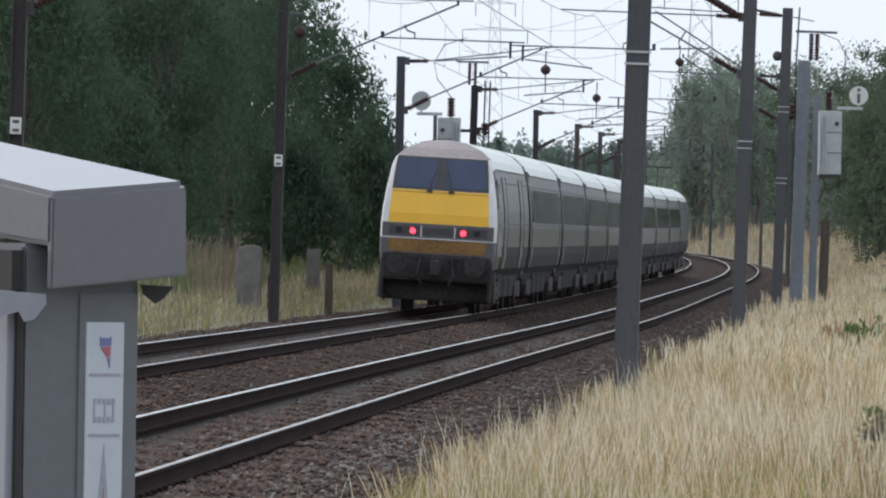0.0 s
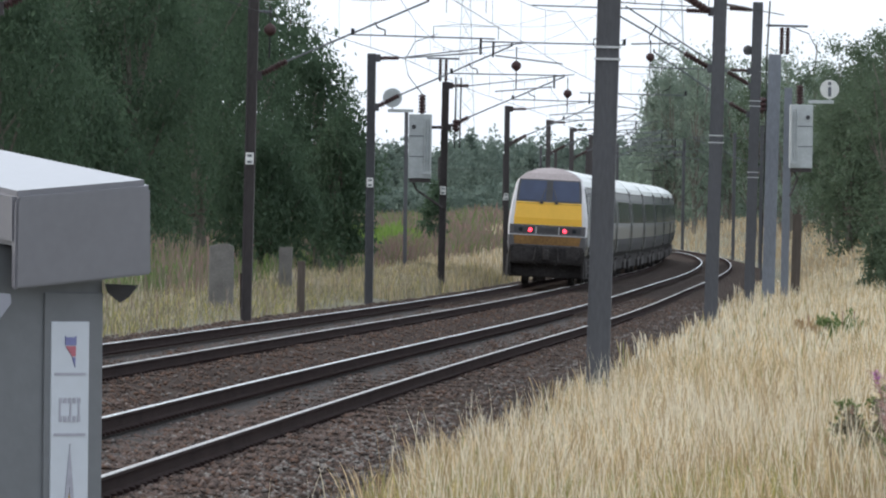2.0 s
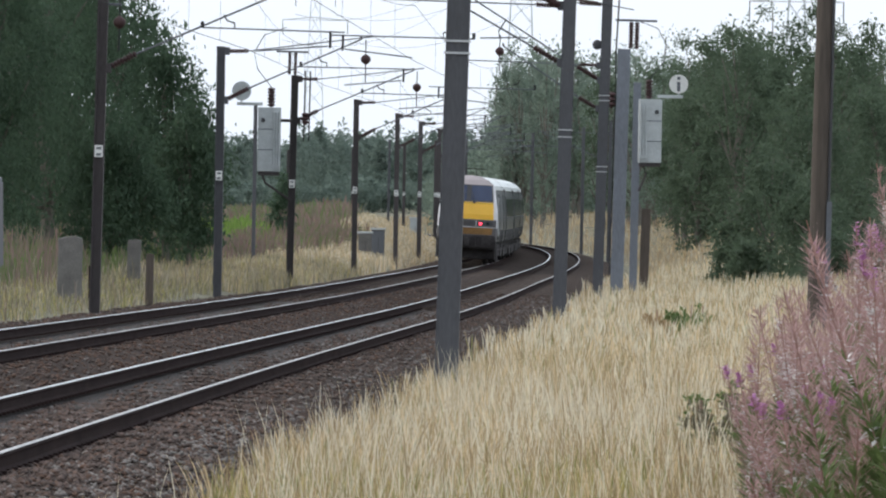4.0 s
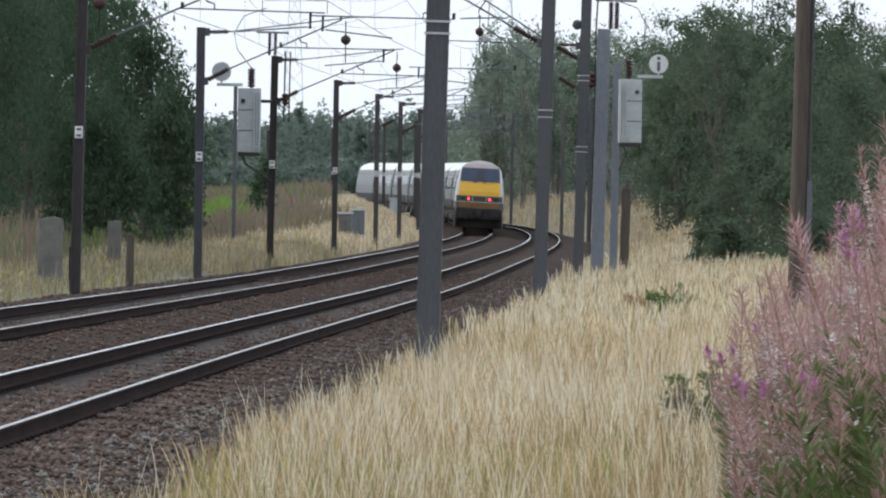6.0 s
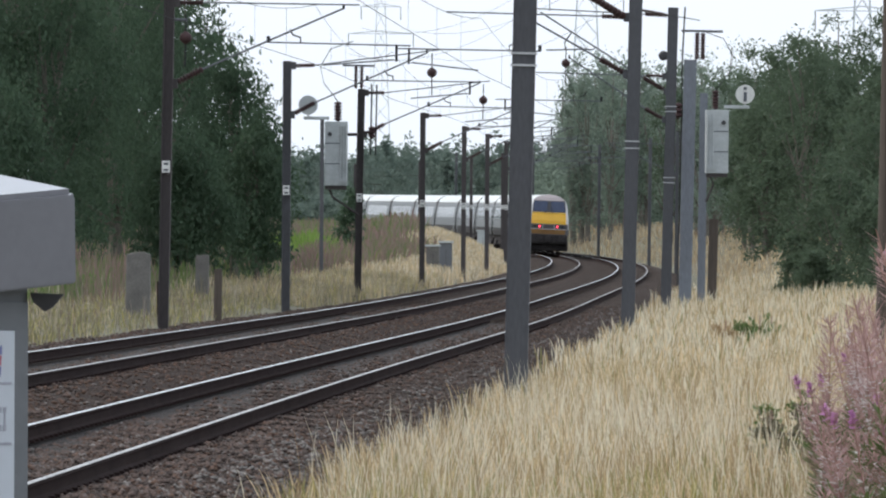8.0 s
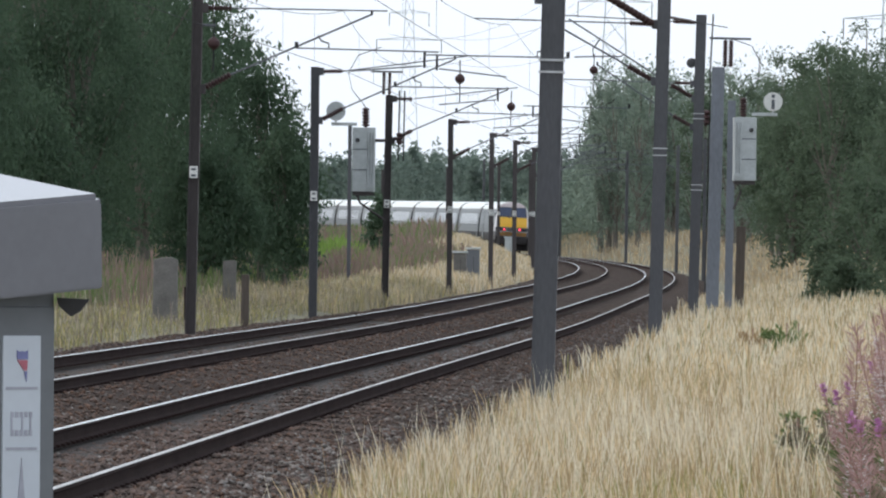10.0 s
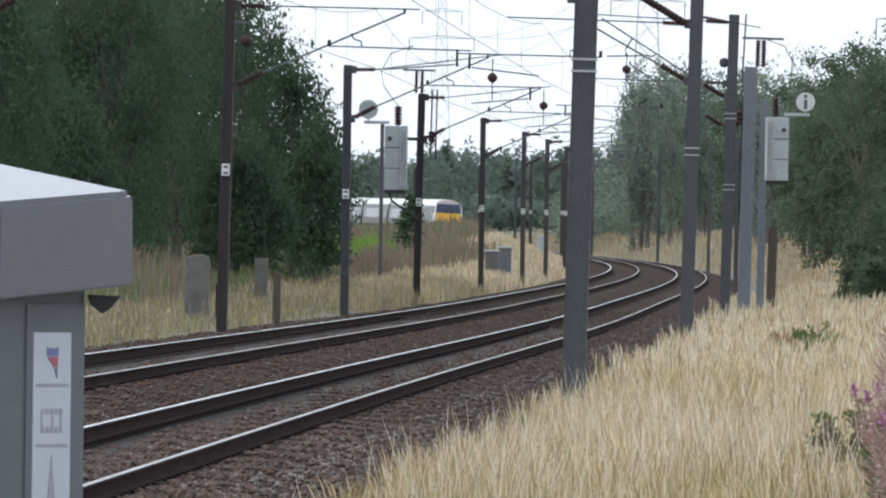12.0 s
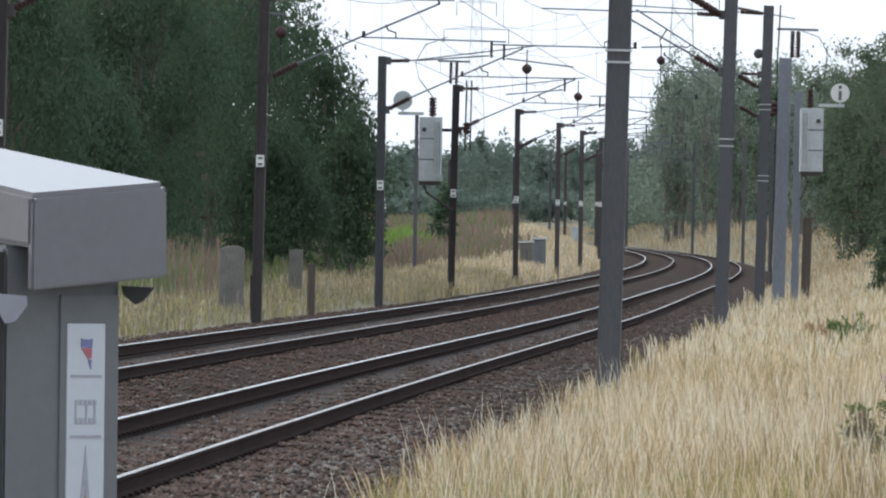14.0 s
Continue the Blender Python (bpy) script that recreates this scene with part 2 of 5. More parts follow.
def ground_at(x, y):
    """World height of the ground at x, y."""
    return ground_z(np.asarray(x) - line_x(y), y) + line_z(y)


# ---- mesh helpers ----
def link(name, verts, faces, material, parent=None, label=""):
    me = bpy.data.meshes.new(name)
    me.from_pydata(verts, [], faces)
    for m in material if isinstance(material, (list, tuple)) else [material]:
        me.materials.append(m)
    me.update()
    ob = new(name, me)
    ob.parent = parent
    return tagged(ob, label)


def part(name, bm, material, parent=None, label="", smooth=False):
    me = bpy.data.meshes.new(name)
    bmesh.ops.recalc_face_normals(bm, faces=bm.faces)
    bm.to_mesh(me)
    bm.free()
    me.materials.append(material)
    if smooth:
        me.shade_smooth()
    ob = new(name, me)
    ob.parent = parent
    return tagged(ob, label)


def thing(name, m, label, category, group="", kind=""):
    ob = new(name)
    ob.matrix_world = m
    return tagged(ob, label, category, group, kind)


def box(bm, x, y, z, sx, sy, sz, m=None, bevel=0.0):
    """Adds a box centred on x, y, z."""
    vs = bmesh.ops.create_cube(bm, size=1)["verts"]
    for v in vs:
        v.co = Vector((x + v.co.x * sx, y + v.co.y * sy, z + v.co.z * sz))
    if bevel:
        es = list({e for v in vs for e in v.link_edges})
        vs = list({v for f in bmesh.ops.bevel(bm, geom=es, offset=bevel, segments=2, profile=0.5, affect="EDGES")["faces"] for v in f.verts} | {v for v in vs if v.is_valid})
    if m:
        bmesh.ops.transform(bm, matrix=m, verts=vs)
    return bm


def tube(bm, p, q, r, seg=8, r2=None):
    """Adds a closed round bar from p to q."""
    p, q = Vector(p), Vector(q)
    d = q - p
    vs = bmesh.ops.create_cone(bm, cap_ends=True, segments=seg, radius1=r, radius2=r if r2 is None else r2, depth=d.length)["verts"]
    bmesh.ops.transform(bm, matrix=Matrix.Translation((p + q) / 2) @ d.to_track_quat("Z", "Y").to_matrix().to_4x4(), verts=vs)
    return bm


def strand(bm, pts, r, seg=4):
    """Adds a bent bar through pts."""
    rings = []
    for i, p in enumerate(pts):
        d = (Vector(pts[min(i + 1, len(pts) - 1)]) - Vector(pts[max(i - 1, 0)])).normalized()
        q = d.to_track_quat("Z", "Y")
        rings.append([bm.verts.new(Vector(p) + q @ Vector((r * math.cos(6.2832 * k / seg), r * math.sin(6.2832 * k / seg), 0))) for k in range(seg)])
    for a, b in zip(rings, rings[1:]):
        for k in range(seg):
            bm.faces.new((a[k], a[(k + 1) % seg], b[(k + 1) % seg], b[k]))
    bm.faces.new(rings[0][::-1])
    bm.faces.new(rings[-1])
    return bm


def B():
    return bmesh.new()


def sheet(name, offsets, ys, zfun, material):
    """A sheet that follows the line: z over the rails is zfun(offset, station)."""
    o, y = np.meshgrid(np.asarray(offsets, float), np.asarray(ys, float))
    v = along(o, y, zfun(o, y)).reshape(-1, 3)
    w = len(offsets)
    i = (np.arange(len(ys) - 1)[:, None] * w + np.arange(w - 1)[None]).ravel()
    ob = link(name, v.tolist(), np.stack([i, i + 1, i + w + 1, i + w], 1).tolist(), material)
    ob.data.shade_smooth()
    return ob


# ---- ground and formation ----
STATIONS = np.concatenate([np.arange(-300, 20, 20), np.arange(20, 320, 2.0), np.arange(320, 960, 6.0), np.arange(960, 3000, 60)])
OFFS = np.concatenate([[-2000, -1000, -500, -250, -120, -80], np.arange(-60, -16, 4), np.arange(-16, 18, 0.8), np.arange(18, 60, 4), [80, 120, 250, 500, 1000, 2000]])
ground = tagged(sheet("ground", OFFS, STATIONS, ground_z, EARTH), "dry grassy ground beside the railway", "ground", kind="structure")
TRACK_Y = np.concatenate([np.arange(34, 374, 2.0), np.arange(374, 1320, 5.0)])
FAR, NEAR, NEAR_DROP, CANT = -1.77, 1.77, -0.174, 0.058


def bed_z(o, y):
    o = np.asarray(o, float)
    top = np.interp(np.where(o < -3.5, o - cess(y), o), [-5.3, -4.95, -3.2, -0.4, 0.4, 3.2, 3.7, 5.3], [-0.55, -0.22, -0.20, -0.205, -0.37, -0.375, -0.46, -0.98])
    return top + 0.02 * np.sin(o * 5.1 + y * 1.3) * np.sin(y * 0.9 - o * 2)


bed = tagged(sheet("ballast_bed", np.arange(-5.3, 5.31, 0.15), TRACK_Y, bed_z, BALLAST), "brown-grey crushed stone ballast under the tracks", "ballast", kind="structure")


def track(centre, drop, label):
    """One track: two rails of flat-bottom section on concrete sleepers."""
    tr = thing("railway_track", Matrix.Identity(4), label, "railway track", "the two running lines", "structure")
    for side in (-1, 1):
        c, lift = centre + side * 0.7525, drop - side * CANT / 2
        for nm, prof, m, lab in (
                ("rail", [(-0.07, -0.159), (0.07, -0.159), (0.07, -0.148), (0.012, -0.125), (0.012, -0.045), (0.036, -0.032), (0.036, -0.006),
                          (-0.036, -0.006), (-0.036, -0.032), (-0.012, -0.045), (-0.012, -0.125), (-0.07, -0.148)], RUST, "rust-brown steel rail"),
                ("rail_head", [(-0.024, -0.007), (0.026, -0.007), (0.024, 0.0), (-0.022, 0.0)], RAILTOP if side < 0 else RAILDULL, "polished running surface")):
            n = len(prof)
            vs = np.concatenate([along(c + o, TRACK_Y, lift + z)[:, None] for o, z in prof], 1).reshape(-1, 3)
            i = np.arange(len(TRACK_Y) - 1)[:, None] * n
            k = np.arange(n)[None]
            f = np.stack([i + k, i + (k + 1) % n, i + n + (k + 1) % n, i + n + k], -1).reshape(-1, 4)
            link(nm, vs.tolist(), f.tolist(), m, tr, lab)
    return tr


near_track = track(NEAR, NEAR_DROP, "near railway track with polished rails on concrete sleepers")
far_track = track(FAR, 0.0, "far railway track with polished rails on concrete sleepers")


# ---- overhead line masts ----
def lathe(bm, p, q, radii, seg=8):
    """One turned solid from p to q through rings of the given radii."""
    p, q = Vector(p), Vector(q)
    turn = (q - p).to_track_quat("Z", "Y")
    rings = []
    for i, r in enumerate(radii):
        c = p.lerp(q, i / (len(radii) - 1))
        rings.append([bm.verts.new(c + turn @ Vector((r * math.cos(6.2832 * k / seg), r * math.sin(6.2832 * k / seg), 0))) for k in range(seg)])
    for a, b in zip(rings, rings[1:]):
        for k in range(seg):
            bm.faces.new((a[k], a[(k + 1) % seg], b[(k + 1) % seg], b[k]))
    bm.faces.new(rings[0][::-1])
    bm.faces.new(rings[-1])
    return bm


def insulator(name, p, q, parent, discs=7, r=0.075):
    """A string of porcelain sheds from p to q."""
    return part(name, lathe(B(), p, q, [0.03] + [r * k for _ in range(discs) for k in (0.45, 1.0, 0.9)] + [0.03]), PORCELAIN, parent, "brown porcelain insulator")


def ball(name, c, parent):
    """A round hanging tension insulator on a short rod."""
    x, y, z = c
    rs = [0.02, 0.07, 0.11, 0.128, 0.132, 0.128, 0.11, 0.07, 0.02]
    b = part(name, lathe(B(), (x, y, z + 0.14), (x, y, z - 0.14), rs, 12), PORCELAIN, parent, "dark round hanging insulator")
    part("rod", tube(B(), (x, y, z + 0.12), (x, y, z + 0.5), 0.016, 5), WIRE, b)
    part("rod", tube(B(), (x, y, z - 0.6), (x, y, z - 0.12), 0.016, 5), WIRE, b)
    return b


def post_bm(w, h, t=0.022, base=-1.4):
    """An H-section, flanges to the sides, as one solid."""
    a, d = w / 2, w * 0.47
    rim = [(-a, -d), (-a + t, -d), (-a + t, -t / 2), (a - t, -t / 2), (a - t, -d), (a, -d), (a, d), (a - t, d), (a - t, t / 2), (-a + t, t / 2), (-a + t, d), (-a, d)]
    bm = B()
    lo, hi = [[bm.verts.new((x, y, z)) for x, y in rim] for z in (base, h)]
    for k in range(12):
        bm.faces.new((lo[k], lo[(k + 1) % 12], hi[(k + 1) % 12], hi[k]))
    bm.faces.new(lo[::-1])
    bm.faces.new(hi)
    return bm


def boxpost_bm(w, d, h, base=-1.4):
    return box(B(), 0, 0, (h + base) / 2, w, d, h - base, bevel=0.012)


def mast(o, y, h, w, side, lean=0.0, material=MAST, plate=True, bands=(), arm=True, label="", reach=2.95, balls=0, solid=True, strut=(4.95, None, 6.6)):
    """A steel mast at offset o; side is the way to its track."""
    p = along(o, y, 0.0)
    m = thing("overhead_line_mast", pose(*p, 0, lean, heading(y)), label or "weathered steel overhead line mast with a hinged wire bracket", "mast", "overhead line masts")
    part("post", boxpost_bm(w, w * 0.8, h) if solid else post_bm(w, h), material, m)
    if solid:
        for s in (-1, 1):
            part("flange_edge", box(B(), s * (w / 2 - 0.012), -w * 0.4 - 0.006, (h - 1.4) / 2, 0.024, 0.012, h + 1.4), material, m)
    part("footing", box(B(), 0, 0, -1.1, w + 0.3, w + 0.3, 0.6, bevel=0.03), CONCRETE, m, "concrete footing in the grass")
    if plate:
        pl = part("number_plate", box(B(), 0, -w * 0.55, plate, 0.17, 0.012, 0.25, bevel=0.004), PLATE, m, "white number plate")
        for dz in (-0.07, 0.06):
            part("number_bar", box(B(), 0, -w * 0.55 - 0.009, plate + dz, 0.10, 0.006, 0.05), GALV, pl)
    for z0 in bands:
        for z in (z0, z0 + 0.155):
            bd = B()
            rim = [(-w / 2 - 0.02, -w * 0.47), (w / 2 + 0.02, -w * 0.47), (w / 2 + 0.02, w * 0.47), (-w / 2 - 0.02, w * 0.47)]
            lo, hi = [[bd.verts.new((x, yy, z + dz)) for x, yy in rim] for dz in (-0.014, 0.014)]
            for k in range(4):
                bd.faces.new((lo[k], lo[(k + 1) % 4], hi[(k + 1) % 4], hi[k]))
            bd.faces.new(lo[::-1])
            bd.faces.new(hi)
            part("strap", bd, TRIM, m, "galvanised strap round the post")
    if arm:
        x0 = side * w / 2
        top = min(h - 0.12, 6.28) if h < 7 else 6.66
        foot, head = strut[0], strut[2]
        end = side * (strut[1] or reach + 0.72)
        part("top_bracket", box(B(), x0 + side * 0.06, 0, top, 0.12, 0.16, 0.2, bevel=0.01), material, m)
        part("lower_bracket", box(B(), x0 + side * 0.05, 0, foot, 0.1, 0.16, 0.2, bevel=0.01), material, m)
        insulator("tie_insulator", (x0 + side * 0.1, 0, top), (x0 + side * 0.6, 0, top + 0.01), m, 8, 0.06)
        insulator("strut_insulator", (x0 + side * 0.08, 0, foot + 0.03), (x0 + side * 0.62, 0, foot + 0.32), m, 8)
        part("top_tube", tube(B(), (x0 + side * 0.6, 0, top + 0.01), (side * (reach + 1.05), 0, 6.68), 0.016), GALV, m)
        part("strut_tube", tube(B(), (x0 + side * 0.62, 0, foot + 0.32), (end, 0, head), 0.021), GALV, m)
        part("link", tube(B(), (end, 0, head - 0.02), (end, 0, head + 0.08), 0.03, 6), WIRE, m)
        rg = part("registration_tube", tube(B(), (side * 2.1, 0, 5.86), (side * (reach + 2.15), 0, 5.84), 0.016), GALV, m)
        part("registration_clamp", box(B(), side * 2.1, 0, 5.92, 0.07, 0.07, 0.14), WIRE, rg)
        part("support_link", strand(B(), [(side * 2.55, 0, 6.14), (side * 2.62, 0, 6.02), (side * 2.78, 0, 5.97), (side * 2.78, 0, 5.86)], 0.018, 5), WIRE, m)
        part("drop_bracket", tube(B(), (side * (reach + 1.85), 0, 5.5), (side * (reach + 1.85), 0, 5.86), 0.03, 6), WIRE, m)
        part("steady_arm", tube(B(), (side * (reach + 1.8), 0, 5.54), (side * (reach + 0.3), 0, 5.40), 0.016, 6), GALV, m)
    for k in range(balls):
        ball("round_insulator", (side * (reach + 0.85), 0.0, 6.08), m)
    return m


LEFT_Y = (84, 143, 202, 252, 299, 358, 407, 444, 491, 543, 600, 665, 733, 801, 869)
for y in LEFT_Y:
    lm = mast(-4.72, y, 7.6 if y < 210 else 6.36, 0.22 if y < 330 else 0.20, 1, 0.7 if y < 230 or y == 299 else 0.0, MASTBROWN if y != 252 else MAST, solid=y > 330, balls=1 if y in (252, 299) else 0,
         label="dark weathered steel overhead line mast with white number plate", arm=y < 620, plate=3.2 if y < 230 else 2.97)
    if y == 202:
        ball("round_insulator", (0.36, -0.05, 5.92), lm)
        part("side_bracket", tube(B(), (0.1, -0.05, 6.3), (0.4, -0.05, 6.3), 0.03, 6), GALV, lm)
    if y == 299:
        part("switch_bar", box(B(), -0.1, 0, 7.08, 1.0, 0.08, 0.06), GALV, lm, "galvanised switch bar above the mast")
        for dx in (-0.18, 0.0):
            insulator("switch_insulator", (dx, 0, 6.36), (dx, 0, 7.05), lm, 7, 0.06)
        for dx in (0.32, 0.48):
            part("operating_rod", tube(B(), (dx, -0.05, 4.3), (dx, -0.05, 6.5), 0.025, 6), WIRE, lm, "dark operating rod")
        insulator("switch_insulator", (0.36, -0.05, 4.8), (0.36, -0.05, 5.2), lm, 3, 0.13)
for o, y, h, w, bands in ((4.97, 125, 8.2, 0.30, (3.97,)), (4.86, 213, 8.2, 0.29, (3.76,)), (4.95, 290, 8.74, 0.31, (3.45, 5.6)), (4.72, 552, 7.4, 0.2, ()), (4.72, 607, 7.4, 0.2, ()), (4.72, 675, 7.4, 0.2, ()), (4.72, 743, 7.4, 0.2, ()), (4.72, 811, 7.4, 0.2, ())):
    rm = mast(o, y, h, w, -1, 1.05 if y < 300 else 0.3, MAST, plate=0, bands=bands, reach=3.15, arm=y < 560,
              label="grey steel overhead line mast with galvanised straps", strut={213: (5.4, 2.6, 6.7), 290: (5.35, 3.1, 7.15)}.get(y, (4.95, None, 6.6)))
    if y == 290:
        # the raised second bracket of the overlap, with a hanging round insulator and a tension wheel
        insulator("tie_insulator", (-0.16, 0, 8.5), (-0.85, 0, 8.52), rm, 10, 0.07)
        part("top_tube", tube(B(), (-0.85, 0, 8.52), (-4.6, 0, 8.62), 0.018), GALV, rm)
        insulator("strut_insulator", (-0.2, 0, 6.25), (-0.85, 0, 6.6), rm, 9, 0.085)
        part("strut_tube", tube(B(), (-0.85, 0, 6.6), (-4.0, 0, 8.5), 0.024), GALV, rm)
        part("upper_bracket", box(B(), -0.18, 0, 6.2, 0.1, 0.16, 0.2, bevel=0.01), MAST, rm)
        part("registration_tube", tube(B(), (-2.55, 0, 7.42), (-3.8, 0, 7.36), 0.022), GALV, rm)
        part("support_link", strand(B(), [(-3.05, 0, 7.92), (-3.25, 0, 7.6), (-3.22, 0, 7.38)], 0.022, 5), WIRE, rm)
        part("support_link", strand(B(), [(-2.3, 0, 7.48), (-2.42, 0, 7.40), (-2.6, 0, 7.42)], 0.02, 5), WIRE, rm)
        ball("round_insulator", (-3.2, 0.0, 6.98), rm)
        part("tension_wheel", lathe(B(), (-0.26, -0.1, 7.28), (-0.26, 0.1, 7.28), [0.08, 0.15, 0.12, 0.15, 0.08], 16), INK, rm, "dark round tension wheel")
RIGHT_Y = (125, 213, 290, 370, 455, 552, 607, 675, 743, 811)


def transformer(x, y, z, side, post_x, label):
    """A pole-mounted booster transformer with bushing, cooling tubes and a round sign on an arm."""
    t = thing("booster_transformer", pose(x, y, z), label, "transformer", "pole-mounted transformers")
    part("tank", box(B(), 0, 0, 1.0, 0.72, 0.6, 2.0, bevel=0.02), TRANSF, t, "pale grey steel tank")
    for dz in (0.68, 1.32):
        part("tank_seam", box(B(), side * 0.1, -0.306, dz, 0.5, 0.012, 0.03), GALV, t)
    for k in range(3):
        part("cooling_tube", tube(B(), (-side * (0.14 + 0.08 * k), -0.33, 0.2), (-side * (0.14 + 0.08 * k), -0.33, 1.85), 0.03, 8), TRANSF, t, "pale cooling tube")
    part("header", box(B(), -side * 0.22, -0.33, 0.17, 0.26, 0.08, 0.08), TRANSF, t)
    part("gauge", tube(B(), (side * 0.2, -0.34, 1.6), (side * 0.2, -0.3, 1.6), 0.07, 12), INK, t, "dark round gauge")
    part("base_frame", box(B(), 0, 0, -0.06, 0.66, 0.5, 0.12, bevel=0.01), MASTBROWN, t, "rusty base frame")
    part("bracket", strand(B(), [(-0.2, 0, -0.1), (-0.1, 0, -0.35), (post_x - x, 0, -0.9)], 0.04, 6), MASTBROWN, t, "angled support bracket")
    part("side_arm", tube(B(), (0, 0.15, 1.6), (post_x - x, 0.1, 1.6), 0.05, 6), MASTBROWN, t)
    insulator("bushing", (-side * 0.05, 0, 2.0), (-side * 0.05, 0, 2.62), t, 6, 0.13)
    part("jumper", strand(B(), [(-side * 0.05, 0, 2.62), (side * 0.4, 0, 3.2), (side * 0.5, 0, 3.7), (side * 0.2, 0, 4.25), (-side * 0.5, 0, 4.5)], 0.014, 5), WIRE, t, "thin black jumper cable")
    ar = part("sign_arm", box(B(), side * 0.62, -0.1, 2.1, 0.8, 0.06, 0.1, bevel=0.01), TRANSF, t)
    sg = part("round_sign", tube(B(), (side * 0.88, -0.16, 2.5), (side * 0.88, -0.12, 2.5), 0.30, 28), PLATE if side > 0 else TRANSF, t, "pale round sign" if side < 0 else "white round sign with a dark letter i")
    part("sign_post", box(B(), side * 0.88, -0.1, 2.2, 0.05, 0.04, 0.3), TRANSF, ar)
    if side > 0:
        part("letter_stem", box(B(), 0.88, -0.168, 2.42, 0.1, 0.012, 0.3), GALV, sg)
        part("letter_dot", box(B(), 0.88, -0.168, 2.68, 0.1, 0.012, 0.1), GALV, sg)
    return t


transformer(12.13, 303, 3.92, 1, 11.8, "pale grey pole-mounted transformer with round sign on an arm")
transformer(0.12, 299, 3.42, -1, 0.83, "pale grey pole-mounted transformer beside a dark mast")


def sturdy_post(name, o, y, w, h, lean, material, label):
    t = thing(name, pose(*along(o, y, 0.0), 0, lean, heading(y)), label, "post", "posts beside the line")
    part("shaft", boxpost_bm(w, w * 0.9, h), material, t)
    return t


g = sturdy_post("transformer_post", 5.47, 300, 0.40, 7.35, 0.9, GREYPOST, "wide grey steel post with insulators on top")
part("cross_bar", box(B(), 0.35, 0, 8.25, 1.3, 0.1, 0.07), GALV, g, "galvanised cross bar")
for dx in (0.1, 0.28):
    insulator("post_insulator", (0.1 + dx, 0, 7.35), (0.1 + dx, 0, 8.2), g, 9, 0.085)
part("cable", strand(B(), [(-0.24, -0.1, 0.3), (-0.23, -0.1, 5.0), (-0.25, -0.1, 7.3), (-0.2, -0.1, 9.0)], 0.03, 6), INK, g, "black cable down the post")
insulator("side_insulator", (-0.35, -0.15, 5.5), (-0.35, -0.15, 6.0), g, 3, 0.15)
sturdy_post("transformer_post", 5.95, 306, 0.25, 6.4, 0.4, GREYPOST, "slim grey steel post behind the transformer")
sturdy_post("signal_post", 4.7, 322, 0.16, 5.0, 0.4, INK, "thin dark post between the masts")
sturdy_post("wooden_post", 6.28, 310, 0.30, 2.4, 1.2, WOODPOLE, "thick dark brown wooden post in the grass")
sturdy_post("cable_pole", -7.3, 332, 0.13, 5.85, 0.0, MAST, "slim grey pole among the scrub")
sturdy_post("wooden_stump", -4.95, 225, 0.18, 0.98, 0.0, WOODPOLE, "short weathered wooden stump in dry grass")


def strain_insulator(p, q, label, r=0.09):
    t = thing("strain_insulator", Matrix.Identity(4), label, "insulator", "strain insulators on the overhead line")
    insulator("insulator_string", p, q, t, 14, r)
    a, b = Vector(p), Vector(q)
    part("wire", tube(B(), a + (a - b) * 1.5, a, 0.012, 5), WIRE, t)
    return t


mx = Vector(along(4.86, 213, 6.75))
strain_insulator(mx + Vector((-1.45, -2, 0.62)), mx + Vector((-0.12, 0, -0.08)), "reddish-brown strain insulator string beside a mast")
strain_insulator(mx + Vector((0.85, 3, 0.06)), mx + Vector((0.2, 0, 0.08)), "reddish-brown strain insulator string behind a mast", 0.035)


def overhead_wires(centre, ys, label):
    """Contact wire, messenger wire and droppers over one track."""
    root = thing("overhead_wires", Matrix.Identity(4), label, "overhead wires", "overhead wires over the tracks")
    bc, bm_, drops = B(), B(), []
    contact, messenger = [], []
    for i, (a, b) in enumerate(zip(ys, ys[1:])):
        for k in range(12):
            t = k / 12
            y = a + (b - a) * t
            st = (0.2 if i % 2 else -0.2) * (1 - 2 * t)
            zc, zm = 5.38, 6.62 - 4 * 0.55 * t * (1 - t)
            contact.append(tuple(along(centre + st, y, zc)))
            messenger.append(tuple(along(centre + st, y, zm)))
            if k in (2, 4, 6, 8, 10):
                drops.append((contact[-1], messenger[-1]))
    part("contact_wire", strand(bc, contact, 0.0065), WIRE, root)
    part("messenger_wire", strand(bm_, messenger, 0.006), WIRE, root)
    for p, q in drops:
        part("dropper", tube(B(), p, q, 0.003, 4), WIRE, root)
    return root


overhead_wires(FAR, (30,) + LEFT_Y + (935, 1000), "dark overhead wires hanging above the far track")
overhead_wires(NEAR, (40,) + RIGHT_Y + (880, 950), "dark overhead wires hanging above the near track")


# ---- the train ----
PROF = [(1.10, 0.86), (1.24, 1.02), (1.285, 1.30), (1.285, 1.95), (1.26, 2.3), (1.20, 2.75), (1.125, 3.18), (1.03, 3.40), (0.80, 3.60), (0.45, 3.75), (0.0, 3.80)]


def half_width(z):
    return float(np.interp(z, [p[1] for p in PROF], [p[0] for p in PROF]))


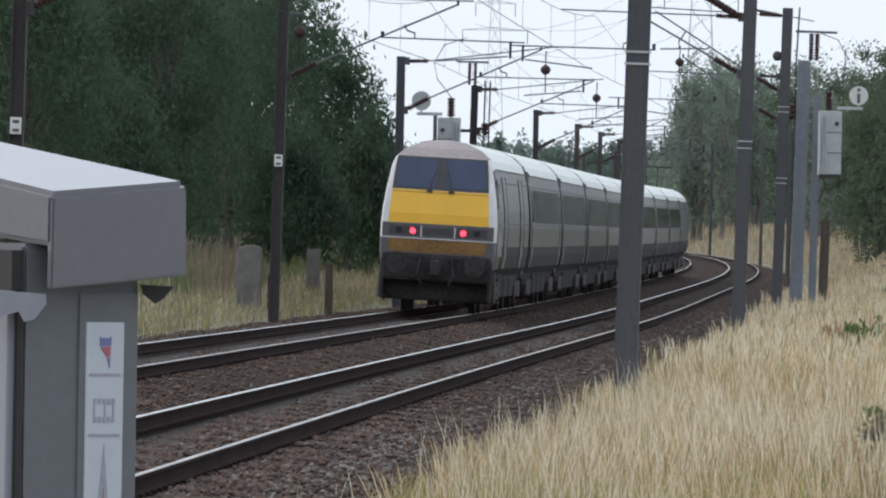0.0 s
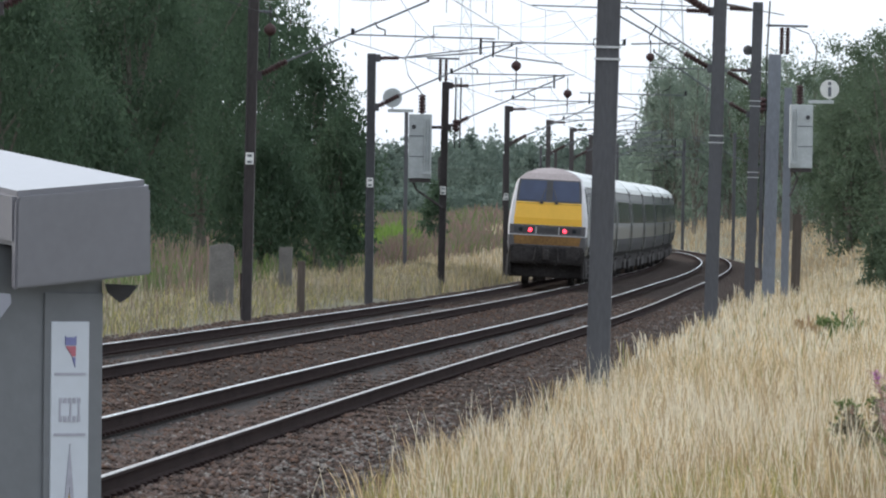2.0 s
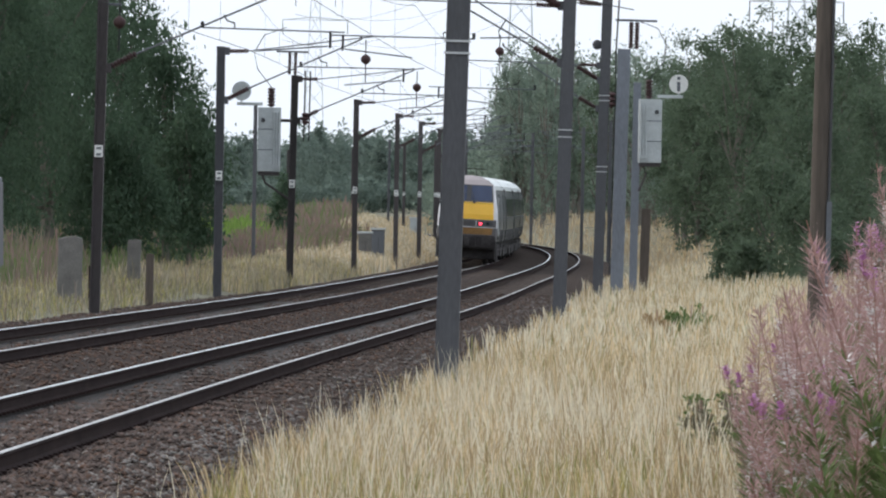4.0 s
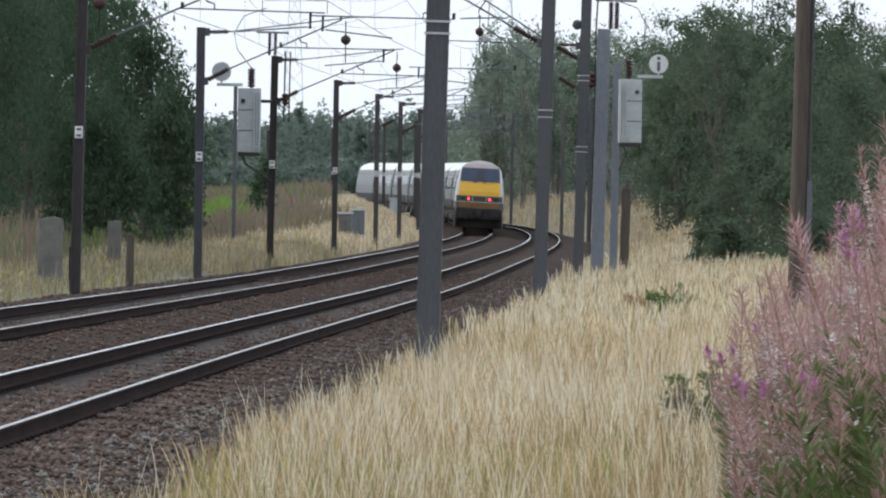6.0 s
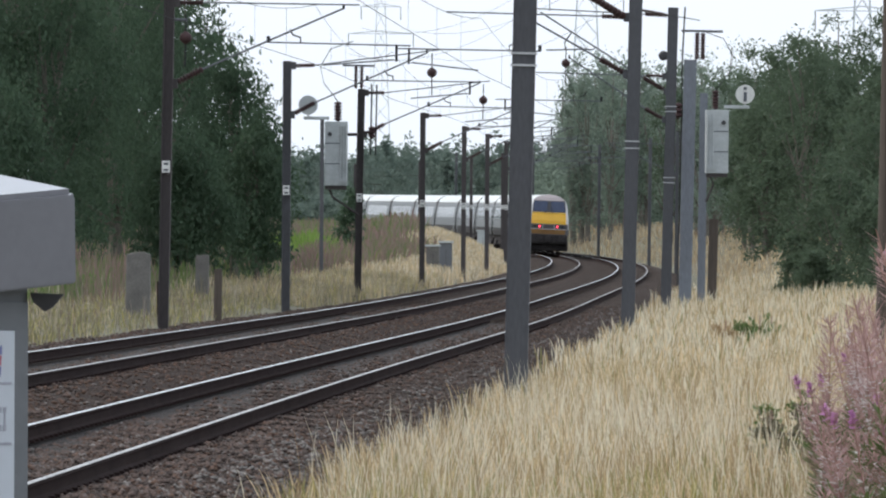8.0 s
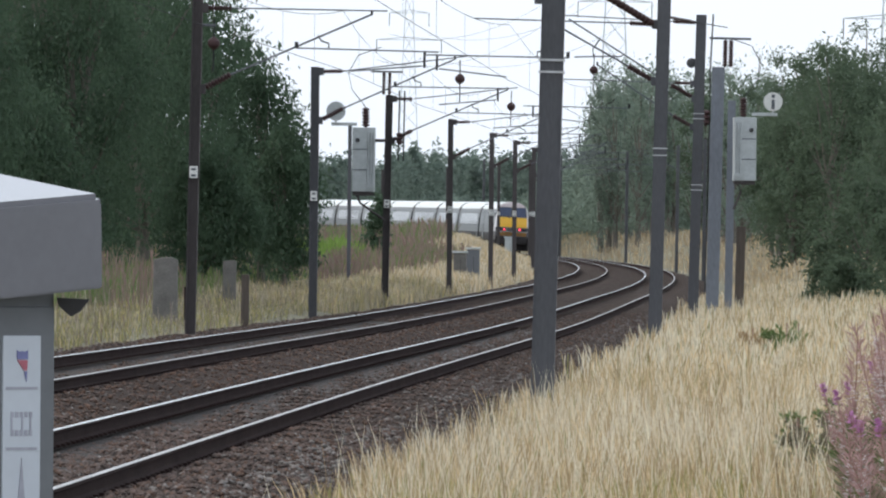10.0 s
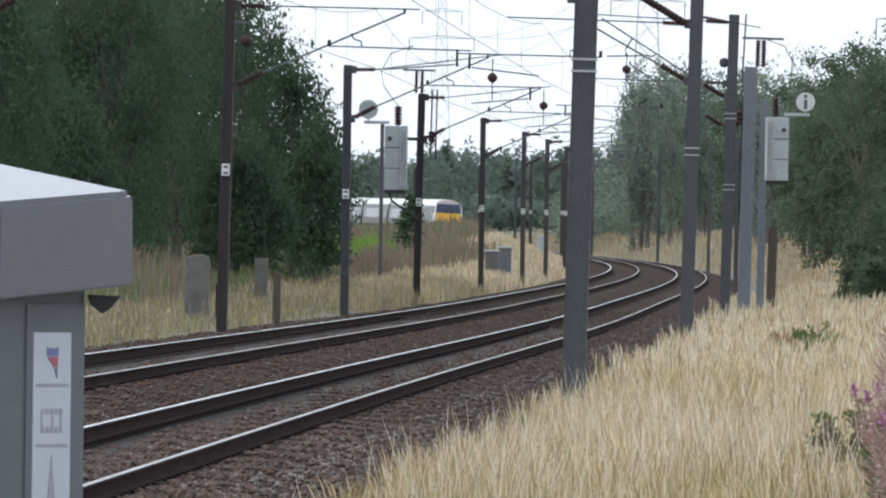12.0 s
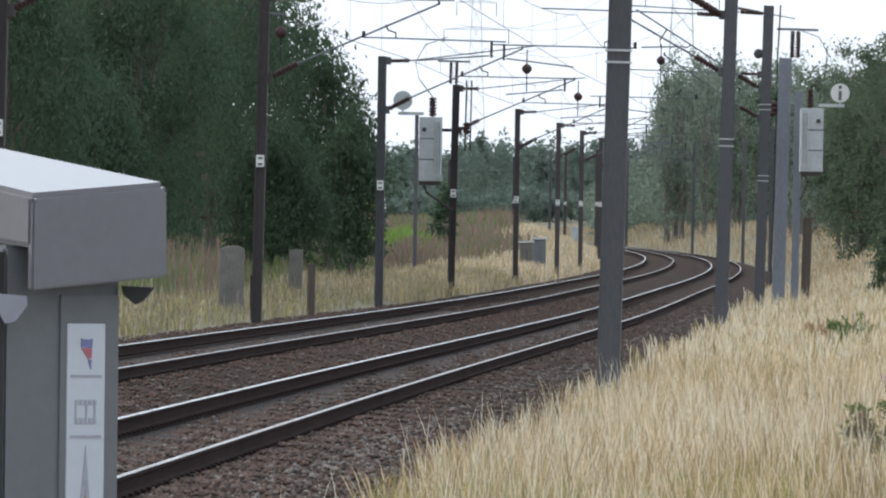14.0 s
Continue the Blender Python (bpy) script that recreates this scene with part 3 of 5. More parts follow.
def shell(z0, z1, y0, y1, grow=0.0):
    """The stretch of the body's skin between two heights, closed as a solid."""
    zs = [z0] + [p[1] for p in PROF if z0 < p[1] < z1] + [z1]
    rim = [(half_width(z) + grow, z) for z in zs]
    rim = rim + [(-x, z) for x, z in rim[::-1] if x > 0.001]
    bm = B()
    rings = [[bm.verts.new((x, y, z)) for x, z in rim] for y in (y0, y1)]
    n = len(rim)
    for k in range(n):
        bm.faces.new((rings[0][k], rings[0][(k + 1) % n], rings[1][(k + 1) % n], rings[1][k]))
    bm.faces.new(rings[0][::-1])
    bm.faces.new(rings[1])
    return bm


def skin_panel(s, y0, y1, z0, z1, lift=0.012):
    """A curved panel lying on the bodyside s between two heights."""
    bm = B()
    zs = [z0] + [p[1] for p in PROF if z0 < p[1] < z1] + [z1]
    a, b = [[[bm.verts.new((s * (half_width(z) + g), y, z)) for z in zs] for y in (y0, y1)] for g in (-0.01, lift)]
    n = len(zs)
    for q in (a, b):
        for i in range(n - 1):
            bm.faces.new((q[0][i], q[1][i], q[1][i + 1], q[0][i + 1]))
    for k in (0, 1):
        for i in range(n - 1):
            bm.faces.new((a[k][i], a[k][i + 1], b[k][i + 1], b[k][i]))
    for i in (0, n - 1):
        bm.faces.new((a[0][i], a[1][i], b[1][i], b[0][i]))
    return bm


def bogie(v, y):
    bg = part("bogie", box(B(), 0, y, 0.6, 1.86, 0.5, 0.25, bevel=0.02), UNDER, v, "sooty bogie bolster")
    for s in (-1, 1):
        part("side_frame", box(B(), s * 1.02, y, 0.62, 0.16, 3.3, 0.22, bevel=0.03), UNDER, bg)
    for dy in (-1.3, 1.3):
        for s in (-1, 1):
            w = tube(B(), (s * 0.68, y + dy, 0.46), (s * 0.82, y + dy, 0.46), 0.46, 20)
            part("wheel", w, UNDER, bg, "sooty steel wheel")
            part("axle_box", box(B(), s * 1.12, y + dy, 0.46, 0.14, 0.34, 0.3, bevel=0.04), PIPEGREY if dy > 0 else UNDER, bg)
            part("spring", tube(B(), (s * 1.12, y + dy * 0.6, 0.38), (s * 1.12, y + dy * 0.6, 0.72), 0.09, 8), PIPEGREY, bg)
        part("axle", tube(B(), (-0.7, y + dy, 0.46), (0.7, y + dy, 0.46), 0.09, 8), UNDER, bg)
    return bg


def carbody(v, y0, y1, windows=True):
    part("lower_body", shell(0.86, 1.5, y0, y1), TRAINLOW, v, "dusty grey lower bodyside")
    part("upper_body", shell(1.502, 3.18, y0, y1), TRAINGREY, v, "dark blue-grey upper bodyside")
    part("roof", shell(3.182, 3.80, y0, y1), TRAINROOF, v, "pale grey curved roof")
    for s in (-1, 1):
        for z in (2.02, 2.93):
            a = half_width(z)
            part("waist_line", box(B(), s * (a + 0.004), (y0 + y1) / 2, z, 0.016, y1 - y0 - 0.9, 0.035), WAIST, v, "thin pale line along the side")
        part("gutter", box(B(), s * (half_width(3.2) + 0.008), (y0 + y1) / 2, 3.2, 0.03, y1 - y0, 0.035), DARKBAND, v)
        part("solebar", box(B(), s * 1.05, (y0 + y1) / 2, 0.80, 0.08, y1 - y0 - 0.4, 0.14), UNDER, v)
    # dark plates over the body-coloured ends paint the shade between vehicles
    for y in (y0 - 0.012, y1 + 0.012):
        part("end_shade_panel", shell(0.90, 3.70, y - 0.01, y + 0.01, -0.01), RUBBERSHADE, v, "dark plate on the coach end for the shade in the gap")
    for k in range(3):
        y = (y0 + y1) / 2 + (k - 1) * 3.1
        part("equipment_box", box(B(), 0, y, 0.58, 2.3, 2.6, 0.46, bevel=0.04), UNDER, v, "sooty underfloor equipment case")
    if windows:
        n = 9
        step = (y1 - y0 - 4.4) / n
        for s in (-1, 1):
            for k in range(n):
                y = y0 + 2.2 + (k + 0.5) * step
                bm = B()
                za, zb = 2.08, 2.87
                vs = [bm.verts.new((s * (half_width(z) + g), y + d, z)) for g in (0.005, 0.012) for z in (za, 2.3, 2.75, zb) for d in (-step * 0.45, step * 0.45)]
                for a in (0, 2, 4):
                    bm.faces.new((vs[8 + a], vs[9 + a], vs[11 + a], vs[10 + a]))
                    bm.faces.new((vs[a], vs[a + 1], vs[a + 3], vs[a + 2]))
                part("window", bm, GLASS, v, "dark tinted window")
            for y in (y0 + 1.2, y1 - 1.2):
                dr = part("door", skin_panel(s, y - 0.41, y + 0.41, 1.02, 2.95), TRAINGREY, v, "dark grey plug door")
                part("door_window", skin_panel(s, y - 0.2, y + 0.2, 2.1, 2.8, 0.018), GLASS, dr, "dark door window")
    return v


def gangway(v, y):
    part("gangway", box(B(), 0, y, 2.05, 2.3, 1.1, 2.5, bevel=0.06), RUBBERSHADE, v, "black rubber gangway between coaches")


def coach():
    v = thing("railway_coach", Matrix.Identity(4), "blue-grey express railway coach with pale roof, coupled in a train", "railway coach", "coaches of the train")
    carbody(v, -11.1, 11.1)
    bogie(v, -8.0)
    bogie(v, 8.0)
    gangway(v, 11.4)
    gangway(v, -11.4)
    return v


def loco():
    v = thing("electric_locomotive", Matrix.Identity(4), "dark grey electric locomotive heading the train", "locomotive")
    carbody(v, -9.5, 9.5, windows=False)
    bogie(v, -5.2)
    bogie(v, 5.2)
    part("pantograph", strand(B(), [(0, -3.2, 3.8), (0, -4.4, 4.3), (0, -3.4, 4.68), (-0.6, -3.4, 4.68), (0.6, -3.4, 4.68)], 0.03, 5), UNDER, v, "raised pantograph")
    return v


def face_y(z):
    return float(np.interp(z, [0, 2.15, 2.68, 3.40, 3.62, 3.80], [0, 0, 0.08, 0.34, 0.62, 1.15]))


def plate_on_face(rows, y0, grow=0.004, thick=0.03):
    """A panel on the raked cab front: rows of (z, left, right)."""
    bm = B()
    front = [[bm.verts.new((x, y0 + face_y(z) - grow, z)) for x in (a, (a + b) / 2, b)] for z, a, b in rows]
    back = [[bm.verts.new((x, y0 + face_y(z) - grow + thick, z)) for x in (a, (a + b) / 2, b)] for z, a, b in rows]
    for r, f in ((front, 1), (back, -1)):
        for i in range(len(rows) - 1):
            for k in range(2):
                bm.faces.new((r[i][k], r[i][k + 1], r[i + 1][k + 1], r[i + 1][k]))
    for i in range(len(rows) - 1):
        for k in (0, 2):
            bm.faces.new((front[i][k], front[i + 1][k], back[i + 1][k], back[i][k]))
    for i in (0, -1):
        for k in range(2):
            bm.faces.new((front[i][k], front[i][k + 1], back[i][k + 1], back[i][k]))
    return bm


def driving_trailer():
    """The last vehicle: a raked cab front at its rear end, with two red tail lamps."""
    v = thing("driving_van_trailer", Matrix.Identity(4), "train driving trailer with yellow end and two lit red tail lamps", "railway vehicle")
    y0, y1 = -9.4, 8.8
    carbody(v, y0 + 1.25, y1, windows=False)
    for s in (-1, 1):
        for y in (-4.6, 4.5):
            part("van_door", skin_panel(s, y - 0.9, y + 0.9, 1.02, 3.0), TRAINGREY, v, "dark grey van door")
            for e in (-0.93, 0.93):
                part("door_edge", skin_panel(s, y + e - 0.02, y + e + 0.02, 1.02, 3.05, 0.02), INK, v)
        part("cab_door", skin_panel(s, y0 + 1.35, y0 + 2.05, 1.02, 3.0), TRAINGREY, v, "dark grey cab door")
        part("cab_side_window", skin_panel(s, y0 + 0.62, y0 + 1.15, 2.35, 3.0, 0.016), GLASS, v, "dark cab side window")
        part("cab_side", skin_panel(s, y0 + 0.42, y0 + 1.26, 0.9, 3.17, 0.008), TRAINGREY, v, "dark grey cab side behind a white pillar")
        for dy in (1.28, 2.12):
            part("grab_rail", tube(B(), (s * 1.31, y0 + dy, 1.3), (s * 1.22, y0 + dy, 2.9), 0.018, 6), TRIM, v)
    # cab shell: skin from the raked face back to the body
    zs = [0.86, 1.02, 1.3, 1.6, 1.95, 2.3, 2.68, 3.0, 3.18, 3.40]
    roofz = [3.40, 3.52, 3.60, 3.68, 3.75, 3.79, 3.80]
    for name, hs, m, lab in (("cab_skirt", zs[:4], DARKBAND, "sooty grey lower cab sides"), ("cab_shell", zs[3:], TRAINWHITE, "white cab corners and window surround"), ("cab_roof", roofz, CABROOF, "soiled grey domed cab roof")):
        bm = B()
        rim = [(half_width(z), z) for z in hs]
        rim += [(-x, z) for x, z in rim[::-1] if x > 0.001]
        rings = []
        for t in (0.0, 0.04, 0.12, 0.35, 1.0):
            q = 0.955 + 0.045 * min(1, (t / 0.35)) ** 0.5
            rings.append([bm.verts.new((x * q, y0 + face_y(z) * (1 - t) + 1.25 * t, z)) for x, z in rim])
        n = len(rim)
        for a, b in zip(rings, rings[1:]):
            for k in range(n):
                bm.faces.new((a[k], a[(k + 1) % n], b[(k + 1) % n], b[k]))
        h = len(hs)
        a = rings[0]
        for k in range(h - 1):
            j = n - 1 - k
            if a[k + 1] is not a[j - 1] and j - 1 > k + 1:
                bm.faces.new((a[k], a[k + 1], a[j - 1], a[j]))
            elif j - 1 == k + 1:
                bm.faces.new((a[k], a[k + 1], a[j]))
        part(name, bm, m, v, lab)
    band = part("lamp_band", plate_on_face([(1.60, -1.225, 1.225), (1.93, -1.225, 1.225)], y0, 0.008), DARKBAND, v, "sooty grey band round the lamps")
    part("yellow_panel", plate_on_face([(1.935, -1.10, 1.10), (2.15, -1.09, 1.09), (2.4, -1.075, 1.075), (2.665, -1.055, 1.055)], y0, 0.008), YELLOW, v, "bright yellow warning panel")
    part("panel_seam", plate_on_face([(2.61, -1.05, 1.05), (2.622, -1.05, 1.05)], y0, 0.0095), DIRTYYELLOW, v)
    scr = part("windscreen_surround", plate_on_face([(2.675, -1.06, 1.06), (2.95, -1.04, 1.04), (3.2, -1.015, 1.015), (3.40, -0.985, 0.985)], y0, 0.010), INK, v, "black windscreen surround")
    for a, b in ((-0.985, -0.10), (0.10, 0.985)):
        w = lambda z: 1 - 0.055 * (z - 2.7) / 0.7
        part("windscreen", plate_on_face([(z, a * (w(z) if a < -0.5 else 1), b * (w(z) if b > 0.5 else 1)) for z in (2.725, 2.95, 3.2, 3.36)], y0, 0.016, 0.01), WINDSCREEN, scr, "windscreen pane with the sky's blue reflection in its colour")
    for s in (-1, 1):
        part("wiper", strand(B(), [(s * 0.26, y0 + 0.03, 2.64), (s * 0.20, y0 + face_y(2.9) - 0.05, 2.9), (s * 0.13, y0 + face_y(3.1) - 0.05, 3.12)], 0.012, 5), INK, v, "black windscreen wiper")
        part("wiper_motor", box(B(), s * 0.24, y0 + 0.05, 2.65, 0.12, 0.08, 0.07, bevel=0.01), INK, v)
        lc = part("headlamp_cover", plate_on_face([(1.67, s * 0.72 - 0.36, s * 0.72 + 0.36), (1.87, s * 0.72 - 0.36, s * 0.72 + 0.36)], y0, 0.016), INK, band, "dark headlamp glass")
        part("tail_lamp", tube(B(), (s * 0.555, y0 - 0.045, 1.765), (s * 0.555, y0, 1.765), 0.064, 20), REDLAMP, lc, "lit red tail lamp")
        part("headlamp", tube(B(), (s * 0.86, y0 - 0.03, 1.77), (s * 0.86, y0, 1.77), 0.07, 16), GLASS, lc, "unlit headlamp")
        part("cover_edge", box(B(), s * 0.37, y0 - 0.014, 1.765, 0.035, 0.02, 0.24), TRIM, band)
    part("band_sill", box(B(), 0, y0 - 0.012, 1.605, 2.48, 0.03, 0.03), TRIM, v, "pale sill below the lamps")
    gr = part("grille", plate_on_face([(1.69, -0.33, 0.33), (1.85, -0.33, 0.33)], y0, 0.012), PIPEGREY, band, "grey horn grille")
    for k in range(5):
        part("grille_slat", box(B(), 0, y0 - 0.016, 1.70 + k * 0.033, 0.64, 0.012, 0.012), INK, gr)
    part("lower_panel", plate_on_face([(1.30, -1.04, 1.04), (1.585, -1.09, 1.09)], y0, 0.010), DIRTYYELLOW, v, "soot-stained yellow lower panel")
    part("valance", box(B(), 0, y0 + 0.22, 0.98, 2.42, 0.5, 0.62, bevel=0.08), UNDER, v, "sooty black lower valance")
    part("obstacle_deflector", box(B(), 0, y0 + 0.55, 0.48, 2.44, 0.22, 0.46, bevel=0.05), UNDER, v, "black obstacle deflector")
    part("coupler", box(tube(B(), (0, y0 - 0.3, 0.98), (0, y0 + 0.2, 0.98), 0.13, 12), 0, y0 - 0.3, 0.98, 0.2, 0.18, 0.34, bevel=0.03), UNDER, v, "black coupler")
    for s in (-1, 1):
        part("buffer", tube(tube(B(), (s * 0.86, y0 - 0.36, 1.06), (s * 0.86, y0 - 0.42, 1.06), 0.23, 16), (s * 0.86, y0 - 0.38, 1.06), (s * 0.86, y0 + 0.1, 1.06), 0.11, 10), UNDER, v, "sooty round buffer")
        part("hose", strand(B(), [(s * 0.34, y0 - 0.06, 1.2), (s * 0.4, y0 - 0.2, 0.8), (s * 0.3, y0 - 0.16, 0.62)], 0.035, 6), UNDER, v)
        part("corner_skirt", box(B(), s * 1.18, y0 + 0.35, 0.72, 0.08, 0.7, 0.9, bevel=0.02), UNDER, v)
        st = part("step_ladder", box(B(), s * 1.20, y0 + 1.72, 0.62, 0.03, 0.6, 0.85, bevel=0.01), UNDER, v, "sooty cab step backplate")
        for k in range(4):
            part("tread", box(B(), s * 1.24, y0 + 1.72, 0.28 + 0.2 * k, 0.2, 0.55, 0.04), PIPEGREY, st)
        part("pipe", tube(B(), (s * 1.27, y0 + 0.75, 0.3), (s * 1.24, y0 + 0.72, 0.95), 0.045, 8), PIPEGREY, v)
    bogie(v, -6.0)
    bogie(v, 6.0)
    gangway(v, 9.1)
    return v


TRAIN = [(driving_trailer(), 18.8, 6.0)]
first_coach = coach()
TRAIN.append((first_coach, 23.4, 8.0))
for k in range(7):
    TRAIN.append((copy_thing(first_coach, Matrix.Identity(4)), 23.4, 8.0))
TRAIN.append((loco(), 19.4, 5.2))


# ---- vegetation helpers ----
def fast_mesh(name, verts, faces, materials, index=None):
    me = bpy.data.meshes.new(name)
    n, k = faces.shape
    me.vertices.add(len(verts))
    me.vertices.foreach_set("co", np.ascontiguousarray(verts, np.float32).ravel())
    me.loops.add(n * k)
    me.loops.foreach_set("vertex_index", np.ascontiguousarray(faces, np.int32).ravel())
    me.polygons.add(n)
    me.polygons.foreach_set("loop_start", np.arange(0, n * k, k, dtype=np.int32))
    for m in materials if isinstance(materials, (list, tuple)) else [materials]:
        me.materials.append(m)
    if index is not None:
        me.polygons.foreach_set("material_index", index.astype(np.int32))
    me.update(calc_edges=True)
    me.validate()
    return me


def blades(rng, root, h, w, bend):
    """Bent tapering blades on the root points."""
    n = len(root)
    a = rng.uniform(0, 6.283, n)
    side = np.stack([np.cos(a), np.sin(a) * 0.4, np.zeros(n)], 1) * (w / 2)[:, None]
    b = rng.uniform(0, 6.283, n)
    lean = np.stack([np.cos(b), np.sin(b), np.zeros(n)], 1) * (bend * h * rng.uniform(0.2, 1, n))[:, None]
    up = np.zeros((n, 3))
    up[:, 2] = h
    mid = root + up * 0.55 + lean * 0.3
    neck = root + up * 0.86 + lean * 0.72
    tip = root + up + lean
    v = np.stack([root - side, root + side, mid - side * 0.8, mid + side * 0.8, neck - side * 0.9, neck + side * 0.9, tip], 1).reshape(-1, 3)
    f = np.array([[0, 1, 2], [1, 3, 2], [2, 3, 4], [3, 5, 4], [4, 5, 6]])
    return v, (f[None] + 7 * np.arange(n)[:, None, None]).reshape(-1, 3)


def meadow(name, o0, o1, y0, y1, n, h, w, bend, materials, label, category, seed, shares=(1.0,), edge=0.6, even=False):
    """Blades strewn over a stretch of the plan between two offsets; denser where y is small."""
    rng = np.random.default_rng(seed)
    y = rng.uniform(y0, y1, n) if even else y0 * (y1 / y0) ** rng.uniform(0, 1, n)
    o = o0 + (o1 - o0) * rng.uniform(0, 1, n)
    o = o + edge * np.sin(y * 0.8) * np.sin(y * 0.23)
    patch = 0.5 + 0.5 * np.sin(o * 1.7 + 0.6 * y) * np.sin(y * 0.45 - o)
    keep = rng.uniform(0, 1, n) < 0.45 + 0.55 * patch
    o, y = o[keep], y[keep]
    p = along(o, y, ground_z(o, y) - 0.03)
    hh = h * rng.uniform(0.55, 1.1, len(p)) * (0.8 + 0.35 * patch[keep])
    v, f = blades(rng, p, hh, w * rng.uniform(0.6, 1.4, len(p)), bend)
    idx = rng.choice(len(shares), len(p), p=np.array(shares) / sum(shares))
    ob = new(name, fast_mesh(name, v, f, materials, np.repeat(idx, 5)))
    return tagged(ob, label, category, kind="stuff")


def leaf_quads(rng, c, size, droop, slim=0.32):
    n = len(c)
    a = rng.normal(0, 1, (n, 3))
    a[:, 2] -= droop
    a /= np.linalg.norm(a, axis=1)[:, None]
    b = np.cross(a, rng.normal(0, 1, (n, 3)))
    b /= np.linalg.norm(b, axis=1)[:, None] + 1e-9
    s = (size * rng.uniform(0.5, 1.4, n))[:, None]
    v = np.stack([c, c + a * s * 0.5 + b * s * slim, c + a * s, c + a * s * 0.5 - b * s * slim], 1).reshape(-1, 3)
    return v, np.arange(4 * n).reshape(-1, 4)


def crown_points(rng, h, r, low, n, clumps, hang=0.8, tight=1.0):
    """Leaf places in clumps over an uneven crown."""
    q = rng.normal(0, 1, (clumps, 3))
    q /= np.linalg.norm(q, axis=1)[:, None]
    q *= (rng.uniform(0.35, 1, clumps) ** 0.4)[:, None]
    wob = 0.82 + 0.3 * np.sin(3 * q[:, 0] + 5 * q[:, 2] + rng.uniform(0, 6)) * np.sin(4 * q[:, 1] + rng.uniform(0, 6))
    q *= wob[:, None]
    z = low + (q[:, 2] * 0.5 + 0.5) * (h - low)
    taper = 1 - 0.55 * np.clip((z - low) / (h - low), 0, 1) ** 2
    c = np.stack([q[:, 0] * r * taper, q[:, 1] * r * taper, z], 1)
    k = rng.integers(0, clumps, n)
    sp = r * rng.uniform(0.07, 0.19, clumps)[k][:, None]
    return c[k] + rng.normal(0, 1, (n, 3)) * sp * [tight, tight, hang], c


def tree(name, x, y, h, r, n, leaf, material, label, seed, low=0.8, droop=0.4, clumps=70, group="trees beside the line", hang=0.8, tight=1.0, slim=0.32):
    rng = np.random.default_rng(seed)
    t = thing(name, pose(x, y, float(ground_at(x, y)) - 0.05), label, "tree", group)
    bm = B()
    pts = [(0, 0, -0.2)] + [(rng.normal(0, 0.04) * h * k / 6, rng.normal(0, 0.04) * h * k / 6, h * 0.8 * k / 6) for k in range(1, 7)]
    for i, (a, b) in enumerate(zip(pts, pts[1:])):
        tube(bm, a, b, 0.018 * h * (1 - i / 6.5), 7, 0.018 * h * (1 - (i + 1) / 6.5))
    lp, cl = crown_points(rng, h, r, low, n, clumps, hang, tight)
    for c in cl[:: max(1, clumps // 14)]:
        s = pts[int(np.clip(c[2] / h * 5, 1, 5))]
        tube(bm, s, tuple(c), 0.006 * h, 5, 0.002 * h)
    part("trunk", bm, BARK, t, "grey-brown trunk and limbs")
    v, f = leaf_quads(rng, lp, leaf, droop, slim)
    ob = new("crown", fast_mesh("crown", v, f, material))
    ob.parent = t
    return t


# ---- trees and woods ----
rt = random.Random(5)
for i, (x, y, h, r) in enumerate(((-2.9, 290, 8.0, 1.9), (-4.6, 296, 10.5, 2.8), (-2.2, 284, 5.6, 1.4), (-6.5, 288, 13, 3.6), (-9, 275, 15, 4.2), (-11, 300, 17, 5), (-7.5, 262, 10, 3.0),
                                  (-12.5, 262, 14, 4.4), (-14.5, 245, 13, 4.2), (-10.5, 242, 9, 3.0), (-16.5, 280, 17, 5), (-13.0, 225, 8, 3), (-18, 260, 17, 5), (-8.8, 252, 6, 2.4), (-4.2, 276, 5, 1.9))):
    tree("willow_tree", x, y, h, r, int(2500 + 5600 * r), 0.17, WILLOW, "tall dark green willow tree with drooping foliage", 40 + i, low=0.2, droop=1.6, clumps=260, hang=1.3, tight=0.8, slim=0.17)
for i, (x, y, h, r) in enumerate(((17.6, 335, 5.6, 1.9), (19.4, 340, 7.6, 2.5), (21.9, 345, 8.2, 2.8), (24.5, 340, 8.0, 3), (18.6, 325, 4.4, 1.8), (16.4, 337, 3.0, 1.1), (22.6, 330, 6.4, 2.6), (27.5, 345, 9, 3.2), (16.6, 328, 2.3, 1.1), (18.6, 318, 2.5, 1.4), (20.8, 316, 3.0, 1.6), (23.4, 315, 3.6, 1.9))):
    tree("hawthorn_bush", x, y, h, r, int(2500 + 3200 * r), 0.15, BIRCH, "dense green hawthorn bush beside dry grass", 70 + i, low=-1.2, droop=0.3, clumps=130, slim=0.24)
tree("hawthorn_bush", 0.8, 436, 3.6, 0.85, 2800, 0.17, WILLOW, "dark green bush among faded scrub", 95, low=-0.3, droop=0.3, clumps=60, slim=0.24)
for i, (x, y, h) in enumerate(((-6.5, 335, 11), (-9.5, 342, 14), (-12.5, 336, 16), (-15.5, 345, 18), (-18.5, 338, 18), (-22, 340, 18), (-8, 352, 14), (-14, 356, 18), (-20, 352, 19))):
    tree("willow_tree", x, y, h, 3.2, 4200, 0.42, WILLOW, "tall dark green willow tree behind others", 240 + i, low=0.3, droop=1.0, clumps=120, hang=1.1, slim=0.25)
